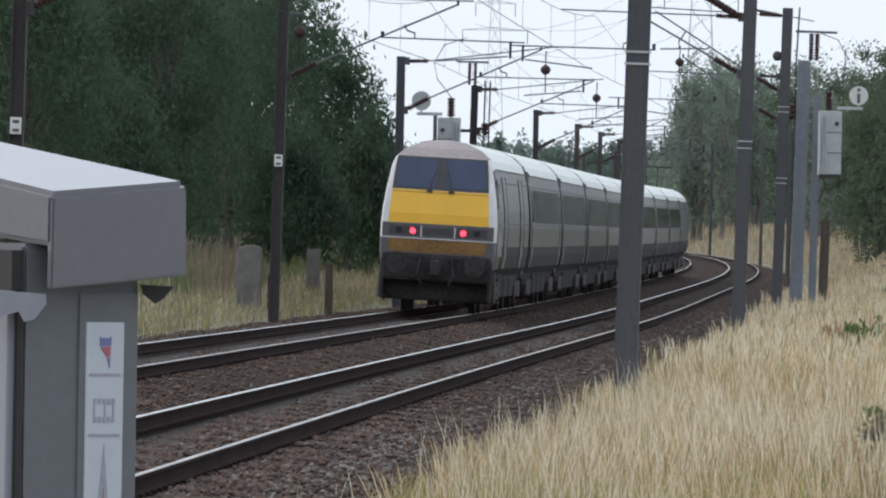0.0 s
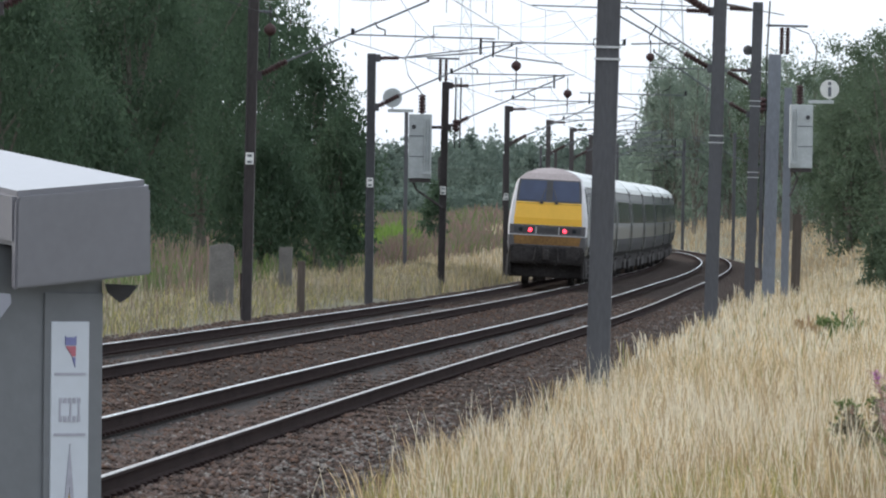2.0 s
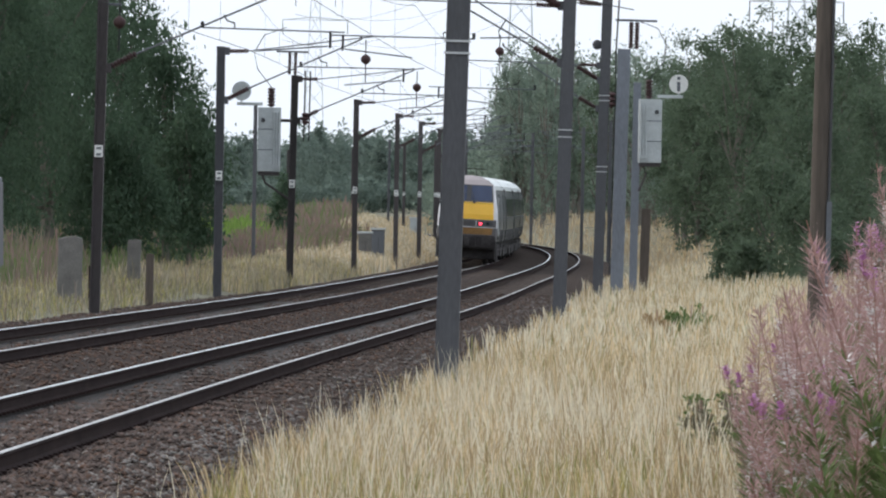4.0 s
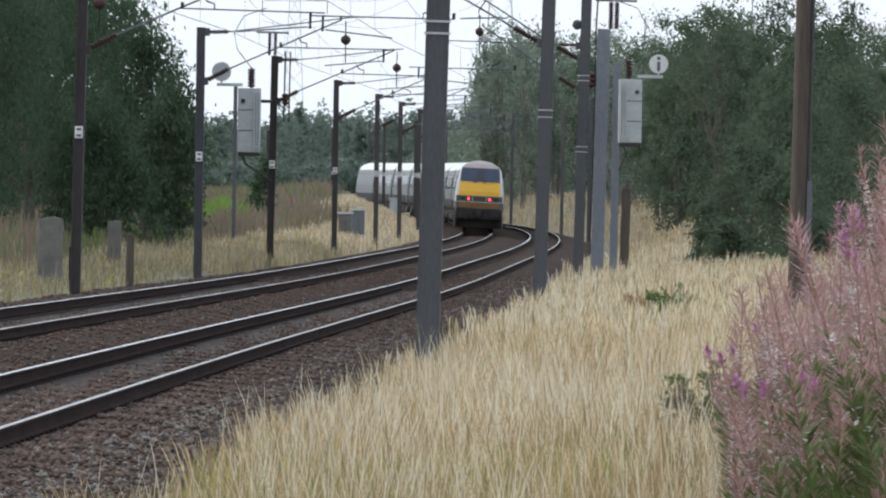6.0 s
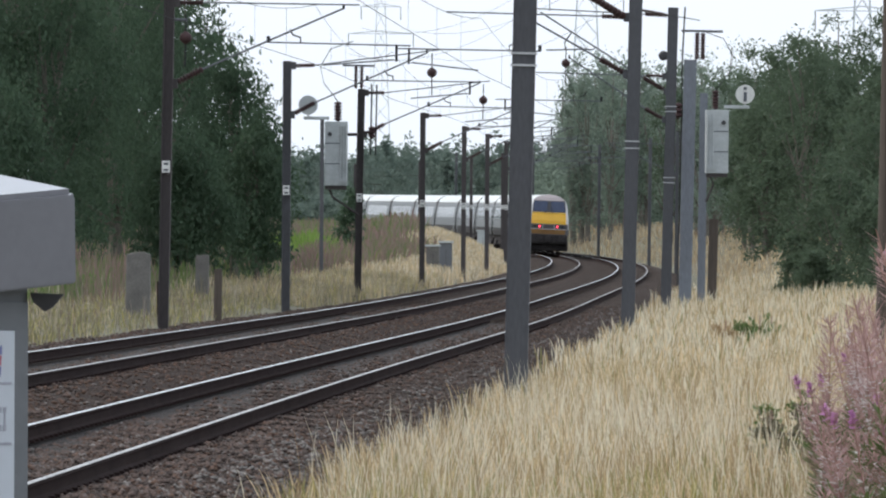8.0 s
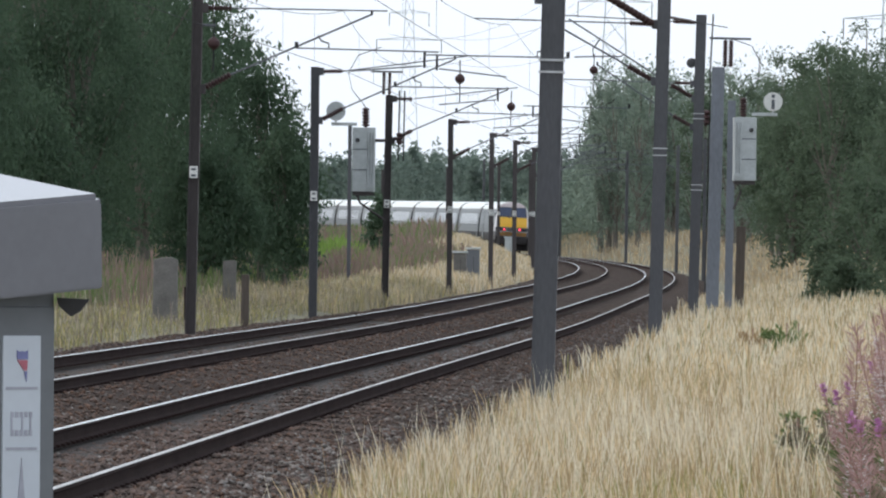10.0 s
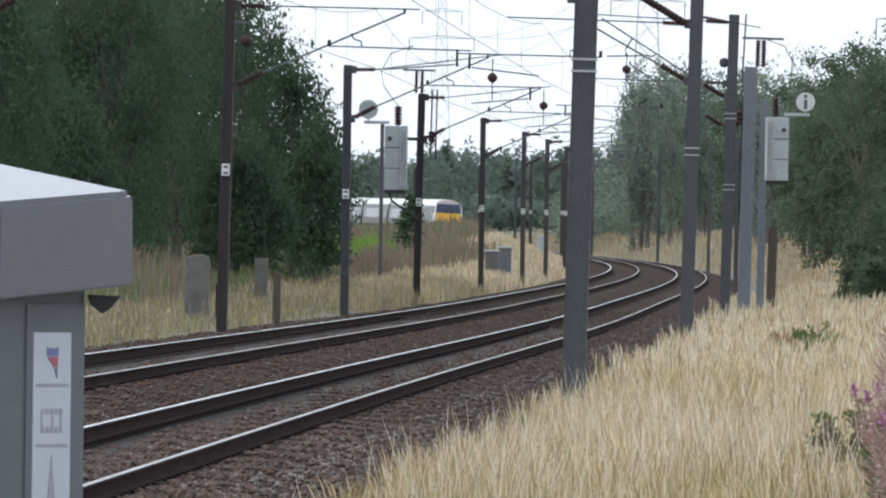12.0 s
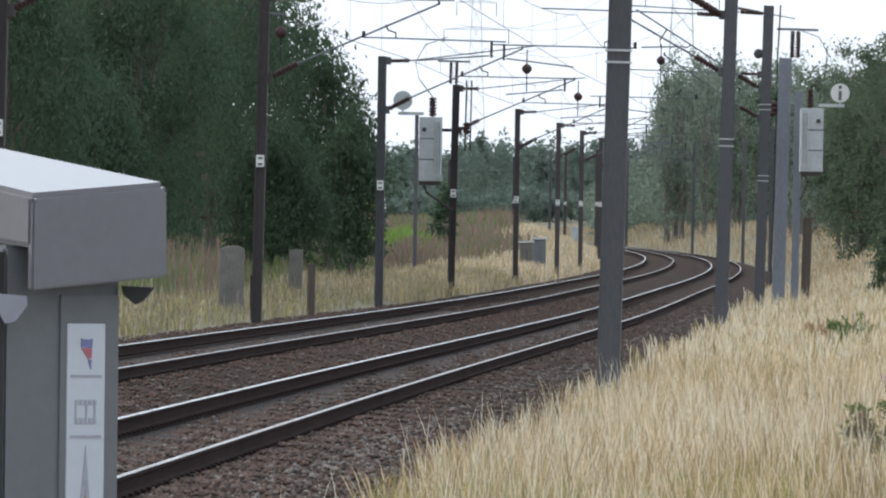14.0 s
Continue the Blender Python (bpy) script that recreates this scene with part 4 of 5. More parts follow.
# the wood's skyline: height of the crowns by direction
for i in range(52):
    u = 1190 + 760 * ((i * 0.618) % 1.0)
    sky_y = float(np.interp(u, [1190, 1205, 1230, 1300, 1350, 1540, 1600, 1640, 1720, 1800, 1900], [190, 125, 90, 80, 84, 78, 18, 26, 34, 50, 44]))
    y = rt.uniform(770, 860) if u < 1510 else rt.uniform(470, 620)
    x = (u - 784) / 17000 * y
    g0 = float(ground_at(x, y))
    h = (1.63 + (436 - sky_y) * y / 17000 - g0) * (1.0 if i % 2 else rt.uniform(0.6, 0.95))
    tree("birch_tree", x, y, h, h * rt.uniform(0.17, 0.24), 9000 if u > 1510 else 3600, 0.21 if u > 1510 else 0.30, BIRCH if u > 1510 else HAZYLEAF, "tall green birch tree in the lineside wood", 100 + i, low=0.5, droop=0.6, clumps=110, slim=0.24)

for i in range(11):
    u, y = 1212 + 13 * i, rt.uniform(715, 760)
    x = (u - 784) / 17000 * y
    tree("birch_tree", x, y, 1.63 + (436 - 92 - 14 * (i % 3)) * y / 17000 - float(ground_at(x, y)), rt.uniform(1.7, 2.3), 4200, 0.24, HAZYLEAF, "tall green birch tree at the edge of the wood", 190 + i, low=0.2, droop=0.9, clumps=100, slim=0.22, hang=1.2)
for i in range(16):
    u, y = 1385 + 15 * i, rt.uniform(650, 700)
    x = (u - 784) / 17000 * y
    tree("birch_tree", x, y, 1.63 + (436 - 96 - 18 * (i % 3)) * y / 17000 - float(ground_at(x, y)), rt.uniform(2.0, 2.7), 4600, 0.22, BIRCH if i % 3 == 0 else HAZYLEAF, "tall green birch tree in the lineside wood", 160 + i, low=0.5, droop=0.6, clumps=100, slim=0.26)


def woods(name, y0, y1, u0, u1, n, h0, h1, seed, label, leaf=0.42, material=HAZYWOODLEAF, r0=1.4, r1=2.8, count=760):
    """A far belt of trees as one mass of leaf clumps."""
    rng = np.random.default_rng(seed)
    vs, fs, k = [], [], 0
    for i in range(n):
        y = rng.uniform(y0, y1)
        x = (rng.uniform(u0, u1) - 784) / 17000 * y
        h = rng.uniform(h0, h1)
        lp, _ = crown_points(rng, h, rng.uniform(r0, r1), 0.2, count, 60)
        v, f = leaf_quads(rng, lp + [x, y, float(ground_at(x, y))], leaf, 0.3)
        vs.append(v), fs.append(f + k)
        k += len(v)
    return tagged(new(name, fast_mesh(name, np.concatenate(vs), np.concatenate(fs), material)), label, "woods", kind="stuff")


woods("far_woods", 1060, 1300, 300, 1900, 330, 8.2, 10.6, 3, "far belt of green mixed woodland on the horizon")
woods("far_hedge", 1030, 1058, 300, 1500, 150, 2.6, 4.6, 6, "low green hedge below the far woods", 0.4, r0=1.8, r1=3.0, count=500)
woods("lineside_wood", 900, 960, 1130, 2000, 70, 8, 12, 4, "green lineside wood behind the curve", 0.5, HAZYLEAF, 1.8, 3.4, 700)
woods("understorey", 765, 850, 1090, 1580, 90, 3.5, 7.5, 8, "green shrubs below the lineside birches", 0.3, HAZYLEAF, 1.3, 2.4, 600)

# ---- grass and scrub ----
STRAWS = "tall dry straw-coloured grass beside the track"
meadow("tall_grass", 4.75, 12.0, 41, 80, 60000, 0.74, 0.007, 0.42, [STRAW, GREENGRASS, PALESTRAW, TAWNY], STRAWS, "grass", 11, (0.64, 0.12, 0.04, 0.20))
meadow("tall_grass", 4.6, 11.5, 80, 150, 60000, 0.64, 0.010, 0.36, [STRAW, GREENGRASS, PALESTRAW, TAWNY], STRAWS, "grass", 12, (0.62, 0.06, 0.24, 0.08))
meadow("tall_grass", 4.6, 14.0, 150, 380, 46000, 0.75, 0.020, 0.3, [STRAW, GREENGRASS, PALESTRAW], STRAWS, "grass", 13, (0.50, 0.04, 0.46))
meadow("tall_grass", 5.5, 30.0, 370, 900, 60000, 0.7, 0.034, 0.4, [DULLSTRAW, STRAW, TAWNY], "dry straw-coloured grass on the far bank", "grass", 14, (0.45, 0.30, 0.25), even=True)
meadow("seeding_grass", 5.0, 12.0, 42, 110, 13000, 1.0, 0.006, 0.26, [PALESTRAW, TAWNY], "tall pale seeding grass stems", "grass", 31, (0.8, 0.2))
meadow("fresh_grass", 4.6, 7.6, 41, 72, 16000, 0.68, 0.008, 0.34, [GREENGRASS, YELLOWGRASS], "yellow-green grass at the edge of the ballast", "grass", 32, (0.6, 0.4))
meadow("shoulder_weeds", 3.9, 5.4, 41, 110, 5000, 0.45, 0.009, 0.5, [STRAW, SCRUB], "thin dry weeds on the ballast shoulder", "weeds", 19, (0.5, 0.5))
VERGE = [DULLSTRAW, GREENGRASS, SCRUB, STRAW, YELLOWGRASS]
meadow("verge_grass", -9.5, -5.05, 130, 262, 40000, 0.27, 0.012, 0.5, VERGE, "short dry straw-coloured verge grass", "grass", 15, (0.20, 0.27, 0.38, 0.05, 0.10), edge=0.3)
meadow("verge_grass", -9.5, -4.5, 262, 380, 40000, 0.46, 0.014, 0.4, VERGE, "dry straw-coloured verge grass", "grass", 35, (0.40, 0.10, 0.22, 0.20, 0.08), edge=0.3)
meadow("verge_stems", -8.5, -4.9, 150, 300, 1500, 0.75, 0.012, 0.3, [SCRUB, DULLSTRAW, PINKSCRUB], "thin tall dry weed stems in the verge", "weeds", 36, (0.5, 0.25, 0.25))
meadow("verge_grass", -10.5, -4.45, 360, 730, 64000, 0.52, 0.022, 0.35, [DULLSTRAW, STRAW, PALESTRAW], "dry straw-coloured grass on the inside of the curve", "grass", 16, (0.30, 0.45, 0.25), edge=0.3, even=True)
meadow("scrub", -26.0, -8.0, 310, 480, 44000, 1.05, 0.04, 0.4, [SCRUB, PINKSCRUB, GREENGRASS, HERBLEAF], "brown and faded pink willowherb scrub", "scrub", 17, (0.38, 0.44, 0.03, 0.15), even=True)
meadow("scrub", -60.0, -10.0, 430, 720, 60000, 1.35, 0.065, 0.4, [SCRUB, PINKSCRUB, HERBLEAF], "brown and green scrub below the far woods", "scrub", 33, (0.42, 0.34, 0.24), even=True)
meadow("willowherb_clump", -9.6, -7.5, 220, 246, 380, 1.3, 0.026, 0.25, [PINKSCRUB, SCRUB], "faded pink willowherb below the willows", "scrub", 37, (0.6, 0.4))
meadow("undergrowth", -14.0, -8.2, 190, 330, 14000, 0.8, 0.05, 0.4, [HERBLEAF, SCRUB], "dark green undergrowth below the willows", "undergrowth", 20, (0.7, 0.3))
meadow("lush_weeds", -15.5, -11.0, 370, 420, 7000, 1.25, 0.06, 0.25, [LUSH], "patch of bright green weeds", "weeds", 18, even=True)


# ---- willowherb stand at the edge of the grass ----
def willowherb(h, seed):
    rng = np.random.default_rng(seed)
    t = thing("willowherb", Matrix.Identity(4), "tall pink rosebay willowherb gone to seed", "wild flower", "willowherb plants")
    bend = rng.uniform(-0.13, 0.13, 2)
    spine = lambda k: np.array([bend[0] * k * k * h, bend[1] * k * k * h, k * h])
    part("stem", strand(B(), [tuple(spine(k / 6)) for k in range(7)], 0.0032, 4), HERBSTEM, t, "reddish stem")

    def spray(name, material, k0, k1, n, length, width, rise, label):
        ks = rng.uniform(k0, k1, n)
        a = rng.uniform(0, 6.283, n)
        v, f = [], []
        for i, (k, g) in enumerate(zip(ks, a)):
            p = spine(k)
            d = np.array([math.cos(g), math.sin(g), rise + rng.normal(0, 0.25)])
            d /= np.linalg.norm(d)
            s = np.cross(d, [0.1, 0.2, 1.0])
            s /= np.linalg.norm(s)
            ln = length * rng.uniform(0.6, 1.2) * (1.15 - 0.5 * (k - k0) / (k1 - k0))
            e = p + d * ln + [0, 0, -0.12 * ln * (rise < 0.8)]
            m = p + d * ln * 0.5
            v += [p, m + s * width, e, m - s * width]
            f.append((4 * i, 4 * i + 1, 4 * i + 2, 4 * i + 3))
        tagged(link(name, [tuple(q) for q in v], f, material, t, label), kind="stuff")

    spray("leaves", HERBLEAF, 0.05, 0.76, 240, 0.17, 0.011, 0.8, "narrow green leaves")
    spray("seed_head", POD, 0.66, 0.98, 140, 0.14, 0.0032, 0.8, "thin pinkish seed pods")
    spray("flower_stalk", HERBSTEM, 0.45, 0.9, 26, 0.11, 0.0025, 0.6, "reddish flower stalks")
    spray("seed_fluff", FLUFF, 0.62, 0.92, (8, 150, 30)[seed % 3], 0.05, 0.012, 0.2, "white seed fluff")
    if seed % 5 == 0:
        spray("petals", PETAL, 0.94, 1.0, 26, 0.036, 0.015, 0.4, "pink petals near the tip")
    return t


HERBS = [willowherb(1.0 + 0.125 * k, 300 + k) for k in range(15)]
rh = random.Random(9)
for k in range(350):
    y = rh.uniform(39, 64)
    w = rh.random() ** 0.62
    x = y * (0.0512 + 0.0265 * w)
    want = (1.6 + 1.3 * w) * rh.uniform(0.62, 1.0)
    m = pose(x, y, float(ground_at(x, y)) - 0.05, rh.gauss(0, 6), rh.gauss(-2, 8), rh.uniform(0, 360))
    i = int(np.clip(round((want - 1.0) / 0.125), 0, 14))
    if k < 15:
        HERBS[k].matrix_world = m
    else:
        copy_thing(HERBS[i], m)
for k, (x, y) in enumerate(((7.3, 178), (7.75, 181), (8.2, 184), (8.7, 190), (3.42, 75), (3.52, 77), (3.63, 74), (3.74, 76), (3.85, 75))):
    t = thing("dock_weed", pose(x, y, float(ground_at(x, y))), "leafy dark green weed in dry grass", "weed", "weeds in the grass")
    rng = np.random.default_rng(500 + k)
    lp, _ = crown_points(rng, 1.0 + 0.05 * (k - 4) if y < 100 else 0.85 + 0.12 * (k % 2), 0.2 if y < 100 else 0.42, 0.0, 800, 34)
    v, f = leaf_quads(rng, lp, 0.05 if y < 100 else 0.11, -0.6, 0.22)
    fo = new("foliage", fast_mesh("foliage", v, f, (TAWNY, HERBLEAF, HERBLEAF, HERBLEAF, SCRUB, HERBLEAF, SCRUB, HERBLEAF, HERBLEAF)[k]))
    fo.parent = t
    part("stem", tube(B(), (0, 0, -0.1), (0.02, 0, 0.9), 0.012, 5), HERBSTEM, t)


# ---- posts, boxes, pole and pylons ----
def marker(o, y, w, h, label, peak=0.06):
    t = thing("concrete_post", pose(*along(o, y, 0.0), 0, 0.4, heading(y)), label, "concrete post", "concrete posts by the line")
    bm = B()
    rim = [(-w / 2, -0.7), (w / 2, -0.7), (w / 2 * 0.97, h - peak), (w * 0.22, h), (-w * 0.12, h - 0.01), (-w / 2 * 0.97, h - peak)]
    a, b = [[bm.verts.new((x, yy, z)) for x, z in rim] for yy in (-0.12, 0.12)]
    for k in range(6):
        bm.faces.new((a[k], a[(k + 1) % 6], b[(k + 1) % 6], b[k]))
    bm.faces.new(a[::-1])
    bm.faces.new(b)
    bmesh.ops.bevel(bm, geom=list(bm.edges), offset=0.015, segments=1, affect="EDGES")
    part("slab", bm, CONCRETE, t)
    return t


marker(-5.95, 212, 0.55, 1.39, "wide weathered concrete post with a peaked top")
marker(-6.98, 253, 0.36, 1.26, "pale narrow concrete post in dry grass", 0.02)
sturdy_post("iron_stake", -5.35, 210, 0.09, 0.75, 0.0, RUST, "rusty iron stake in dry grass")


def lineside_case(o, y, w, h, material, label):
    t = thing("lineside_case", pose(*along(o, y, 0.0), 0, 0, heading(y)), label, "equipment case", "lineside equipment cases")
    part("body", box(B(), 0, 0, h / 2 - 0.2, w, 0.5, h + 0.3, bevel=0.015), material, t)
    part("lid", box(B(), 0, 0, h, w + 0.12, 0.62, 0.09, bevel=0.02), TRANSF, t, "pale lid")
    part("door_line", box(B(), 0.02, -0.256, h / 2 - 0.15, 0.015, 0.01, h - 0.4), INK, t)
    return t


lineside_case(-6.05, 408, 0.55, 1.28, CONCRETE, "dull grey lineside equipment case in dry grass")
lineside_case(-5.75, 416, 0.55, 1.42, CABINET, "grey lineside equipment case with pale lid")
lineside_case(-6.3, 575, 0.6, 1.55, TRANSF, "pale grey lineside equipment case on the far bend")
pole = thing("wooden_pole", pose(9.15, 159, float(ground_at(9.15, 159)), 0, 0.8, 0), "weathered brown wooden pole with grey cable cover", "pole")
part("shaft", tube(B(), (0, 0, -0.5), (0, 0, 9.5), 0.15, 14, 0.125), WOODPOLE, pole)
part("cable_cover", box(B(), 0.17, -0.08, 1.35, 0.09, 0.07, 2.7, bevel=0.01), GALV, pole, "grey galvanised cable cover")
part("cable", tube(B(), (0.16, -0.08, 2.6), (0.14, -0.08, 9.0), 0.025, 6), INK, pole)


def pylon(x, y, h, w, arms, label):
    """A lattice tower: four legs, bracing and cross arms with hanging insulators."""
    g0 = float(ground_at(x, y))
    t = thing("pylon", pose(x, y, g0), label, "pylon", "lattice pylons far off")
    taper = lambda z: w * (1 - 0.72 * z / h)
    r = 0.065
    for sx in (-1, 1):
        for sy in (-1, 1):
            part("leg", tube(B(), (sx * w / 2, sy * w / 2, 0), (sx * taper(h) / 2, sy * taper(h) / 2, h), r, 5), PYLON, t)
    n = 12
    for k in range(n):
        z0, z1 = h * k / n, h * (k + 1) / n
        a, b = taper(z0) / 2, taper(z1) / 2
        for sy in (-1, 1):
            part("brace", tube(B(), (-a, sy * a, z0), (b, sy * b, z1), 0.035, 4), PYLON, t)
            part("brace", tube(B(), (a, sy * a, z0), (-b, sy * b, z1), 0.035, 4), PYLON, t)
    for z, s in arms:
        ar = part("cross_arm", strand(B(), [(-s, 0, z), (0, 0, z + 0.5), (s, 0, z)], 0.07, 5), PYLON, t)
        part("lower_chord", tube(B(), (-s, 0, z), (s, 0, z), 0.05, 4), PYLON, ar)
        for e in (-1, 1):
            part("insulator_string", tube(B(), (e * s, 0, z), (e * s, 0, z - 2.2), 0.06, 5), WIRE, ar)
    return t


pylon(7.97, 1600, 37.0, 4.2, ((34.5, 3.3), (30.0, 5.4)), "grey steel lattice pylon against the sky")
pylon(34.3, 1300, 42.0, 5.2, ((30.0, 5.0), (36.0, 4.0)), "grey steel lattice pylon behind the wood")
pylon(55.1, 1000, 30.0, 3.6, ((22.6, 4.9), (27, 3.6)), "grey steel lattice pylon above the trees")
for k, (dx, z) in enumerate(((-5.4, 36.2), (5.4, 36.2), (-3.3, 40.5), (3.3, 40.5))):
    ln = thing("power_line", Matrix.Identity(4), "thin power line between pylons", "power line", "power lines between pylons")
    a, b = Vector((7.97 + dx, 1600, z - 3)), Vector((34.3 + dx, 1300, z - 1))
    part("conductor", strand(B(), [tuple(a.lerp(b, j / 10) - Vector((0, 0, 4 * 4.0 * j / 10 * (1 - j / 10)))) for j in range(11)], 0.022, 4), WIRE, ln)


# ---- apparatus cabinet in front ----
def prism(rim, y0, y1):
    """A solid from an outline in x, z, reaching from y0 to y1."""
    bm = B()
    a, b = [[bm.verts.new((x, y, z)) for x, z in rim] for y in (y0, y1)]
    n = len(rim)
    for k in range(n):
        bm.faces.new((a[k], a[(k + 1) % n], b[(k + 1) % n], b[k]))
    bm.faces.new(a[::-1])
    bm.faces.new(b)
    return bm


def cabinet():
    """Near corner of the lid at the origin; the cabinet leans a little and its lid slopes."""
    c = thing("apparatus_cabinet", pose(-0.841, 20.5, 1.703, 0, -0.2, 0), "grey metal trackside cabinet with pale sloping lid and white label", "cabinet")
    low = float(ground_at(-0.85, 20.5)) - 1.70 - 0.05
    # lid: near corner, right end, left end, far corner
    P = [(0.004, 0.0, 0.010), (0.290, 0.20, 0.039), (-0.488, 0.62, 0.117), (-0.202, 0.82, 0.137)]
    bm = B()
    top = [bm.verts.new(p) for p in P]
    bot = [bm.verts.new((x, y, z - d)) for (x, y, z), d in zip(P, (0.118, 0.118, 0.15, 0.15))]
    for q in ((0, 1), (1, 3), (3, 2), (2, 0)):
        bm.faces.new((top[q[0]], top[q[1]], bot[q[1]], bot[q[0]]))
    bm.faces.new((top[0], top[1], top[3], top[2]))
    bm.faces.new((bot[0], bot[2], bot[3], bot[1]))
    bmesh.ops.bevel(bm, geom=list(bm.edges), offset=0.012, segments=4, affect="EDGES")
    lid = part("lid", bm, CABLID, c, "pale grey sloping lid", smooth=False)
    # deep rim on the side next to the track
    bm = B()
    ax, ay = 0.0112, -0.0161
    rim = [(0.007, 0.002, -0.006), (0.287, 0.198, 0.022), (0.290, 0.20, -0.164), (0.006, 0.002, -0.197)]
    a = [bm.verts.new((x + ax * 0.05, y + ay * 0.05, z)) for x, y, z in rim]
    b = [bm.verts.new((x - ax, y - ay, z)) for x, y, z in rim]
    for k in range(4):
        bm.faces.new((a[k], a[(k + 1) % 4], b[(k + 1) % 4], b[k]))
    bm.faces.new(a[::-1])
    bm.faces.new(b)
    bmesh.ops.bevel(bm, geom=list(bm.edges), offset=0.004, segments=2, affect="EDGES")
    part("lid_rim", bm, CABLID, lid, "deep lid rim")
    # body
    bm = B()
    rim = [(-0.055, 0.05), (0.188, 0.215), (-0.20, 0.78), (-0.44, 0.61)]
    a, b = [[bm.verts.new((x, y, z)) for x, y in rim] for z in (low, -0.10)]
    for k in range(4):
        bm.faces.new((a[k], a[(k + 1) % 4], b[(k + 1) % 4], b[k]))
    bm.faces.new(a[::-1])
    bm.faces.new(b)
    bmesh.ops.bevel(bm, geom=list(bm.edges), offset=0.008, segments=2, affect="EDGES")
    body = part("body", bm, CABINET, c, "grey painted steel body")
    along_r, out = Vector((0.243, 0.165, 0)).normalized(), Vector((0.165, -0.243, 0)).normalized()
    turn = Matrix(((along_r.x, -out.x, 0, -0.055), (along_r.y, -out.y, 0, 0.05), (0, 0, 1, 0), (0, 0, 0, 1)))

    def on_side(name, x0, x1, z0, z1, thick, material, label="", parent=body, bevel=0.0):
        bm = box(B(), (x0 + x1) / 2, -thick / 2, (z0 + z1) / 2, x1 - x0, thick, z1 - z0, bevel=bevel)
        bmesh.ops.transform(bm, matrix=turn, verts=bm.verts)
        return part(name, bm, material, parent, label)

    on_side("side_panel", 0.140, 0.288, low + 0.02, -0.205, 0.006, CABINET, "grey raised side panel", bevel=0.002)
    lab = on_side("label_plate", 0.156, 0.252, -0.76, -0.267, 0.009, LABEL, "white label with blue, red and gold marks", bevel=0.002)
    for z in (-0.380, -0.510):
        on_side("label_rule", 0.164, 0.243, z - 0.003, z + 0.003, 0.0105, FADED, parent=lab)
    # worn writing: faint upright bars with broken middles
    for k in range(5):
        for z0, z1 in ((-0.443, -0.431), (-0.483, -0.470)):
            on_side("worn_writing_bar", 0.176 + k * 0.0115, 0.184 + k * 0.0115, z0, z1, 0.0105, FADED, parent=lab)
    for x in (0.176, 0.203, 0.224):
        on_side("worn_writing_bar", x, x + 0.004, -0.470, -0.443, 0.0105, FADED, parent=lab)

    def mark(name, pts, material):
        bm = prism(pts, -0.0112, -0.009)
        bmesh.ops.transform(bm, matrix=turn, verts=bm.verts)
        part(name, bm, material, lab)

    mark("badge_top", [(0.190, -0.298), (0.197, -0.302), (0.203, -0.300), (0.210, -0.302), (0.218, -0.298), (0.218, -0.318), (0.190, -0.318)], BLUE)
    mark("badge_point", [(0.191, -0.320), (0.217, -0.320), (0.216, -0.342), (0.208, -0.342)], RED)
    mark("badge_tail", [(0.208, -0.344), (0.216, -0.344), (0.215, -0.366)], BLUE)
    mark("spike", [(0.185, -0.72), (0.192, -0.72), (0.203, -0.62), (0.214, -0.72), (0.221, -0.72), (0.204, -0.530)], FADED)
    mark("spike_core", [(0.194, -0.72), (0.212, -0.72), (0.203, -0.635)], GOLD)
    # door side
    dl = Vector((-0.385, 0.56, 0)).normalized()
    dn = Vector((-0.56, -0.385, 0)).normalized()
    dturn = Matrix(((dl.x, -dn.x, 0, -0.055), (dl.y, -dn.y, 0, 0.05), (0, 0, 1, 0), (0, 0, 0, 1)))

    def on_door(name, x0, x1, z0, z1, y0, y1, material, label, parent=c, bevel=0.003):
        bm = box(B(), (x0 + x1) / 2, -(y0 + y1) / 2, (z0 + z1) / 2, x1 - x0, y1 - y0, z1 - z0, bevel=bevel)
        bmesh.ops.transform(bm, matrix=dturn, verts=bm.verts)
        return part(name, bm, material, parent, label)

    door = on_door("door", 0.014, 0.66, low + 0.05, -0.20, 0.0, 0.03, CABDOOR, "pale lilac-grey door")
    on_door("door_seal", 0.0, 0.013, low + 0.05, -0.20, 0.0, 0.012, RUBBERSHADE, "dark door gap", door, 0.0)
    # solid dark block stands in for the shaded hollow under the lid edge
    on_door("recess_shade", 0.0, 0.10, -0.20, -0.115, 0.0, 0.03, RUBBERSHADE, "dark block for the shade below the lid", c, 0.0)
    # latch bracket
    bm = prism([(-0.18, -0.195), (-0.005, -0.208), (-0.003, -0.228), (-0.028, -0.262), (-0.05, -0.268), (-0.062, -0.246), (-0.12, -0.262), (-0.18, -0.262)], -0.004, 0.016)
    part("latch_plate", bm, CABDOOR, door, "pale hasp plate across the door")
    part("latch_knob", tube(B(), (-0.137, -0.03, -0.272), (-0.137, 0.0, -0.272), 0.022, 16), CABDOOR, door, "round latch knob")
    bm = prism([(0.190, -0.185), (0.262, -0.188), (0.240, -0.215), (0.222, -0.226), (0.196, -0.205)], 0.20, 0.26)
    part("lid_hook", bm, RUBBERSHADE, c, "dark hook under the lid")
    return c


cabinet()


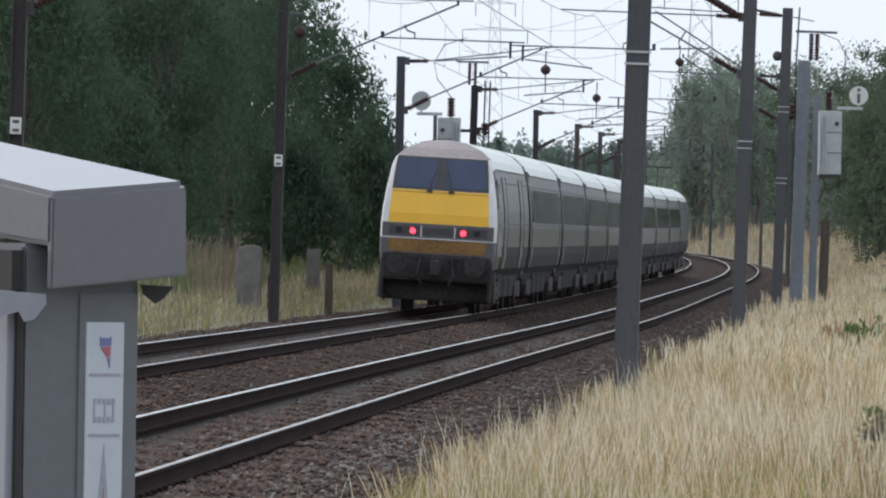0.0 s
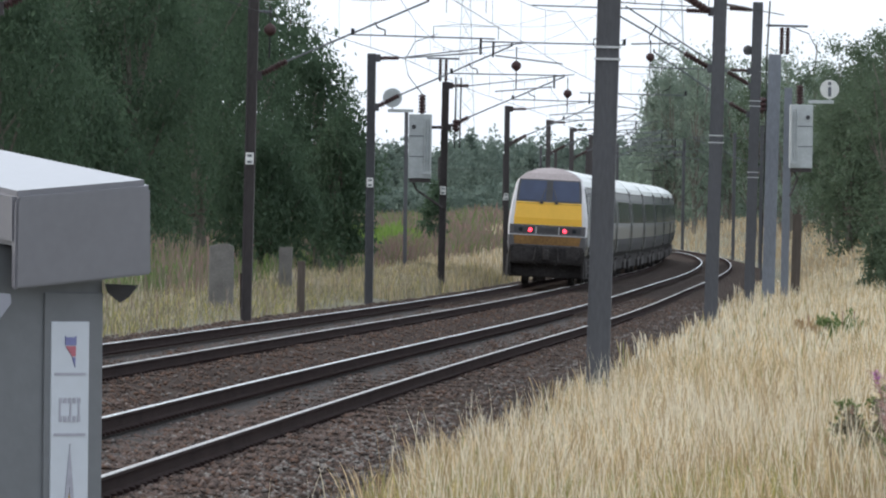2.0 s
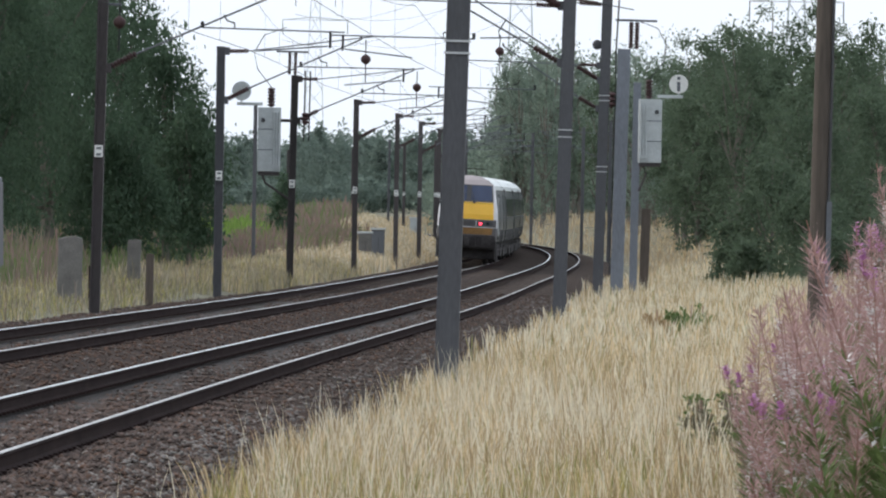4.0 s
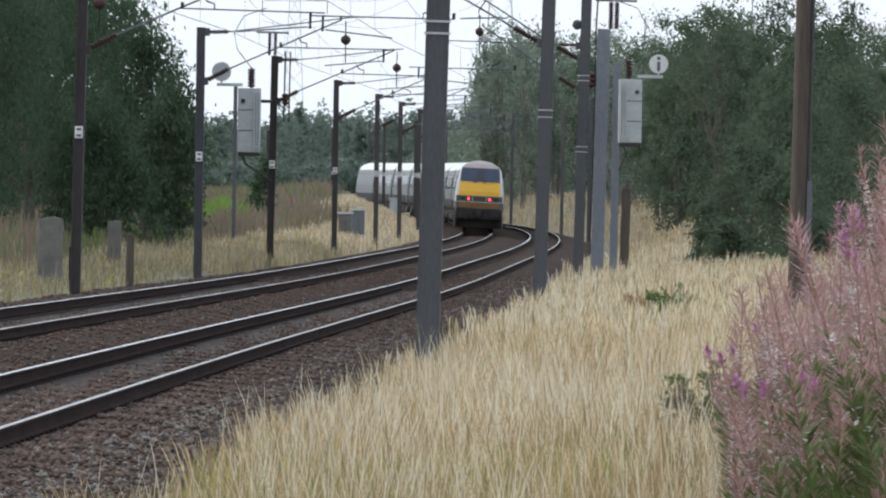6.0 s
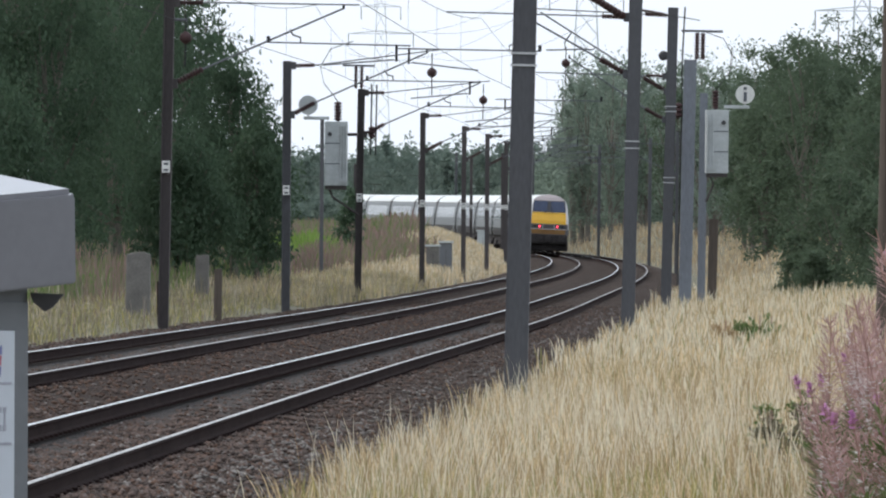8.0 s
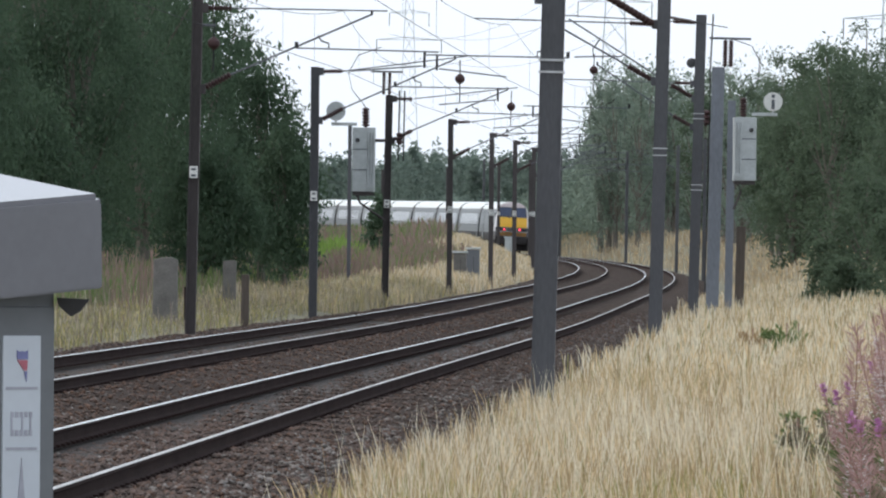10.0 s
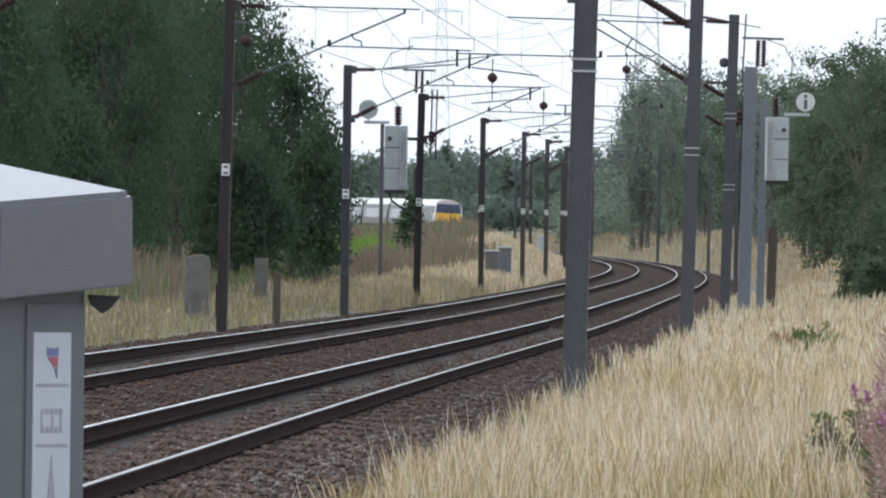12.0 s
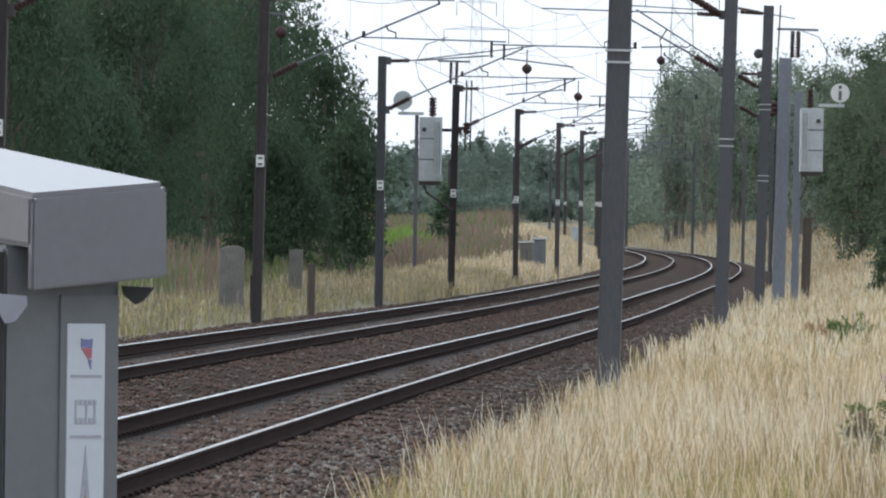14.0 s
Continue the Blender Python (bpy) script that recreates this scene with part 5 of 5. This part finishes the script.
# ---- ballast stones and sleepers ----
def stones(name, y0, y1, n, seed):
    rng = np.random.default_rng(seed)
    y = y0 * (y1 / y0) ** rng.uniform(0, 1, n)
    o = rng.uniform(-5.1, 5.4, n)
    gap = np.min(np.abs(o[:, None] - np.array([FAR - 0.7525, FAR + 0.7525, NEAR - 0.7525, NEAR + 0.7525])[None]), 1)
    keep = gap > 0.13
    o, y = o[keep], y[keep]
    m = len(o)
    size = rng.uniform(0.018, 0.042, m)[:, None, None]
    base = np.array([[1, 0, 0], [-0.2, 1, 0.1], [-1, -0.1, 0], [0.1, -1, -0.1], [0.1, 0.1, 0.9], [0, 0, -0.8]])[None]
    a = rng.uniform(0, 6.283, m)
    c, s = np.cos(a)[:, None], np.sin(a)[:, None]
    v = np.repeat(base, m, 0) * rng.uniform(0.6, 1.3, (m, 6, 1)) * size * [1.2, 0.9, 0.75]
    v = np.stack([v[..., 0] * c - v[..., 1] * s, v[..., 0] * s + v[..., 1] * c, v[..., 2]], -1)
    v = v + along(o, y, bed_z(o, y) + 0.012)[:, None]
    pick = rng.uniform(0, 1, m)
    pale, brown = np.where(o > 3.3, 0.34, 0.06), np.where(np.abs(o) < 1.0, 0.38, 0.14)
    kinds = np.where(pick < pale, 1, np.where(pick < pale + brown, 2, 0))
    f = np.array([[0, 1, 4], [1, 2, 4], [2, 3, 4], [3, 0, 4], [1, 0, 5], [2, 1, 5], [3, 2, 5], [0, 3, 5]])
    ob = new(name, fast_mesh(name, v.reshape(-1, 3), (f[None] + 6 * np.arange(m)[:, None, None]).reshape(-1, 3), [STONE, PALESTONE, BROWNSTONE], np.repeat(kinds, 8)))
    return tagged(ob, "loose brown-grey ballast stones between the rails", "ballast", kind="stuff")


stones("ballast_stones", 46, 110, 72000, 21)
stones("ballast_stones", 110, 300, 30000, 22)


def sleeper_mesh():
    bm = box(B(), 0, 0, -0.299, 2.5, 0.26, 0.2, bevel=0.02)
    me = bpy.data.meshes.new("sleeper")
    bm.to_mesh(me)
    bm.free()
    me.materials.append(SLEEPER)
    return me


def clip_mesh():
    bm = B()
    for s in (-1, 1):
        for e in (-1, 1):
            box(bm, s * 0.7525 + e * 0.09, 0, -0.148, 0.05, 0.10, 0.03)
    me = bpy.data.meshes.new("rail_clips")
    bm.to_mesh(me)
    bm.free()
    me.materials.append(RUST)
    return me


SLEEPER_ME, CLIP_ME = sleeper_mesh(), clip_mesh()
for tr, centre, drop in ((near_track, NEAR, NEAR_DROP), (far_track, FAR, 0.0)):
    for k in range(290):
        y = 48 + 0.65 * k
        m = pose(*along(centre, y, drop), 0, math.degrees(math.atan(CANT / 1.505)), heading(y))
        for nm, me in (("sleeper", SLEEPER_ME), ("rail_clips", CLIP_ME)):
            ob = new(nm, me)
            ob.parent = tr
            ob.matrix_local = m


def motions():
    """The train runs away along the far track at a steady speed."""
    start, speed = 210.2, 49.4
    for ob, length, half in TRAIN:
        mid = start + length / 2
        start += length
        rows = []
        for k in range(29):
            t = k * 0.5
            y = mid + speed * t
            a, b = Vector(along(FAR, y - half)), Vector(along(FAR, y + half))
            d = b - a
            p = (a + b) / 2
            rows.append((t, pose(p.x, p.y, p.z, math.degrees(math.asin(d.z / d.length)), math.degrees(math.atan(CANT / 1.505)), -math.degrees(math.atan2(d.x, d.y)))))
        walk(ob, rows)


motions()
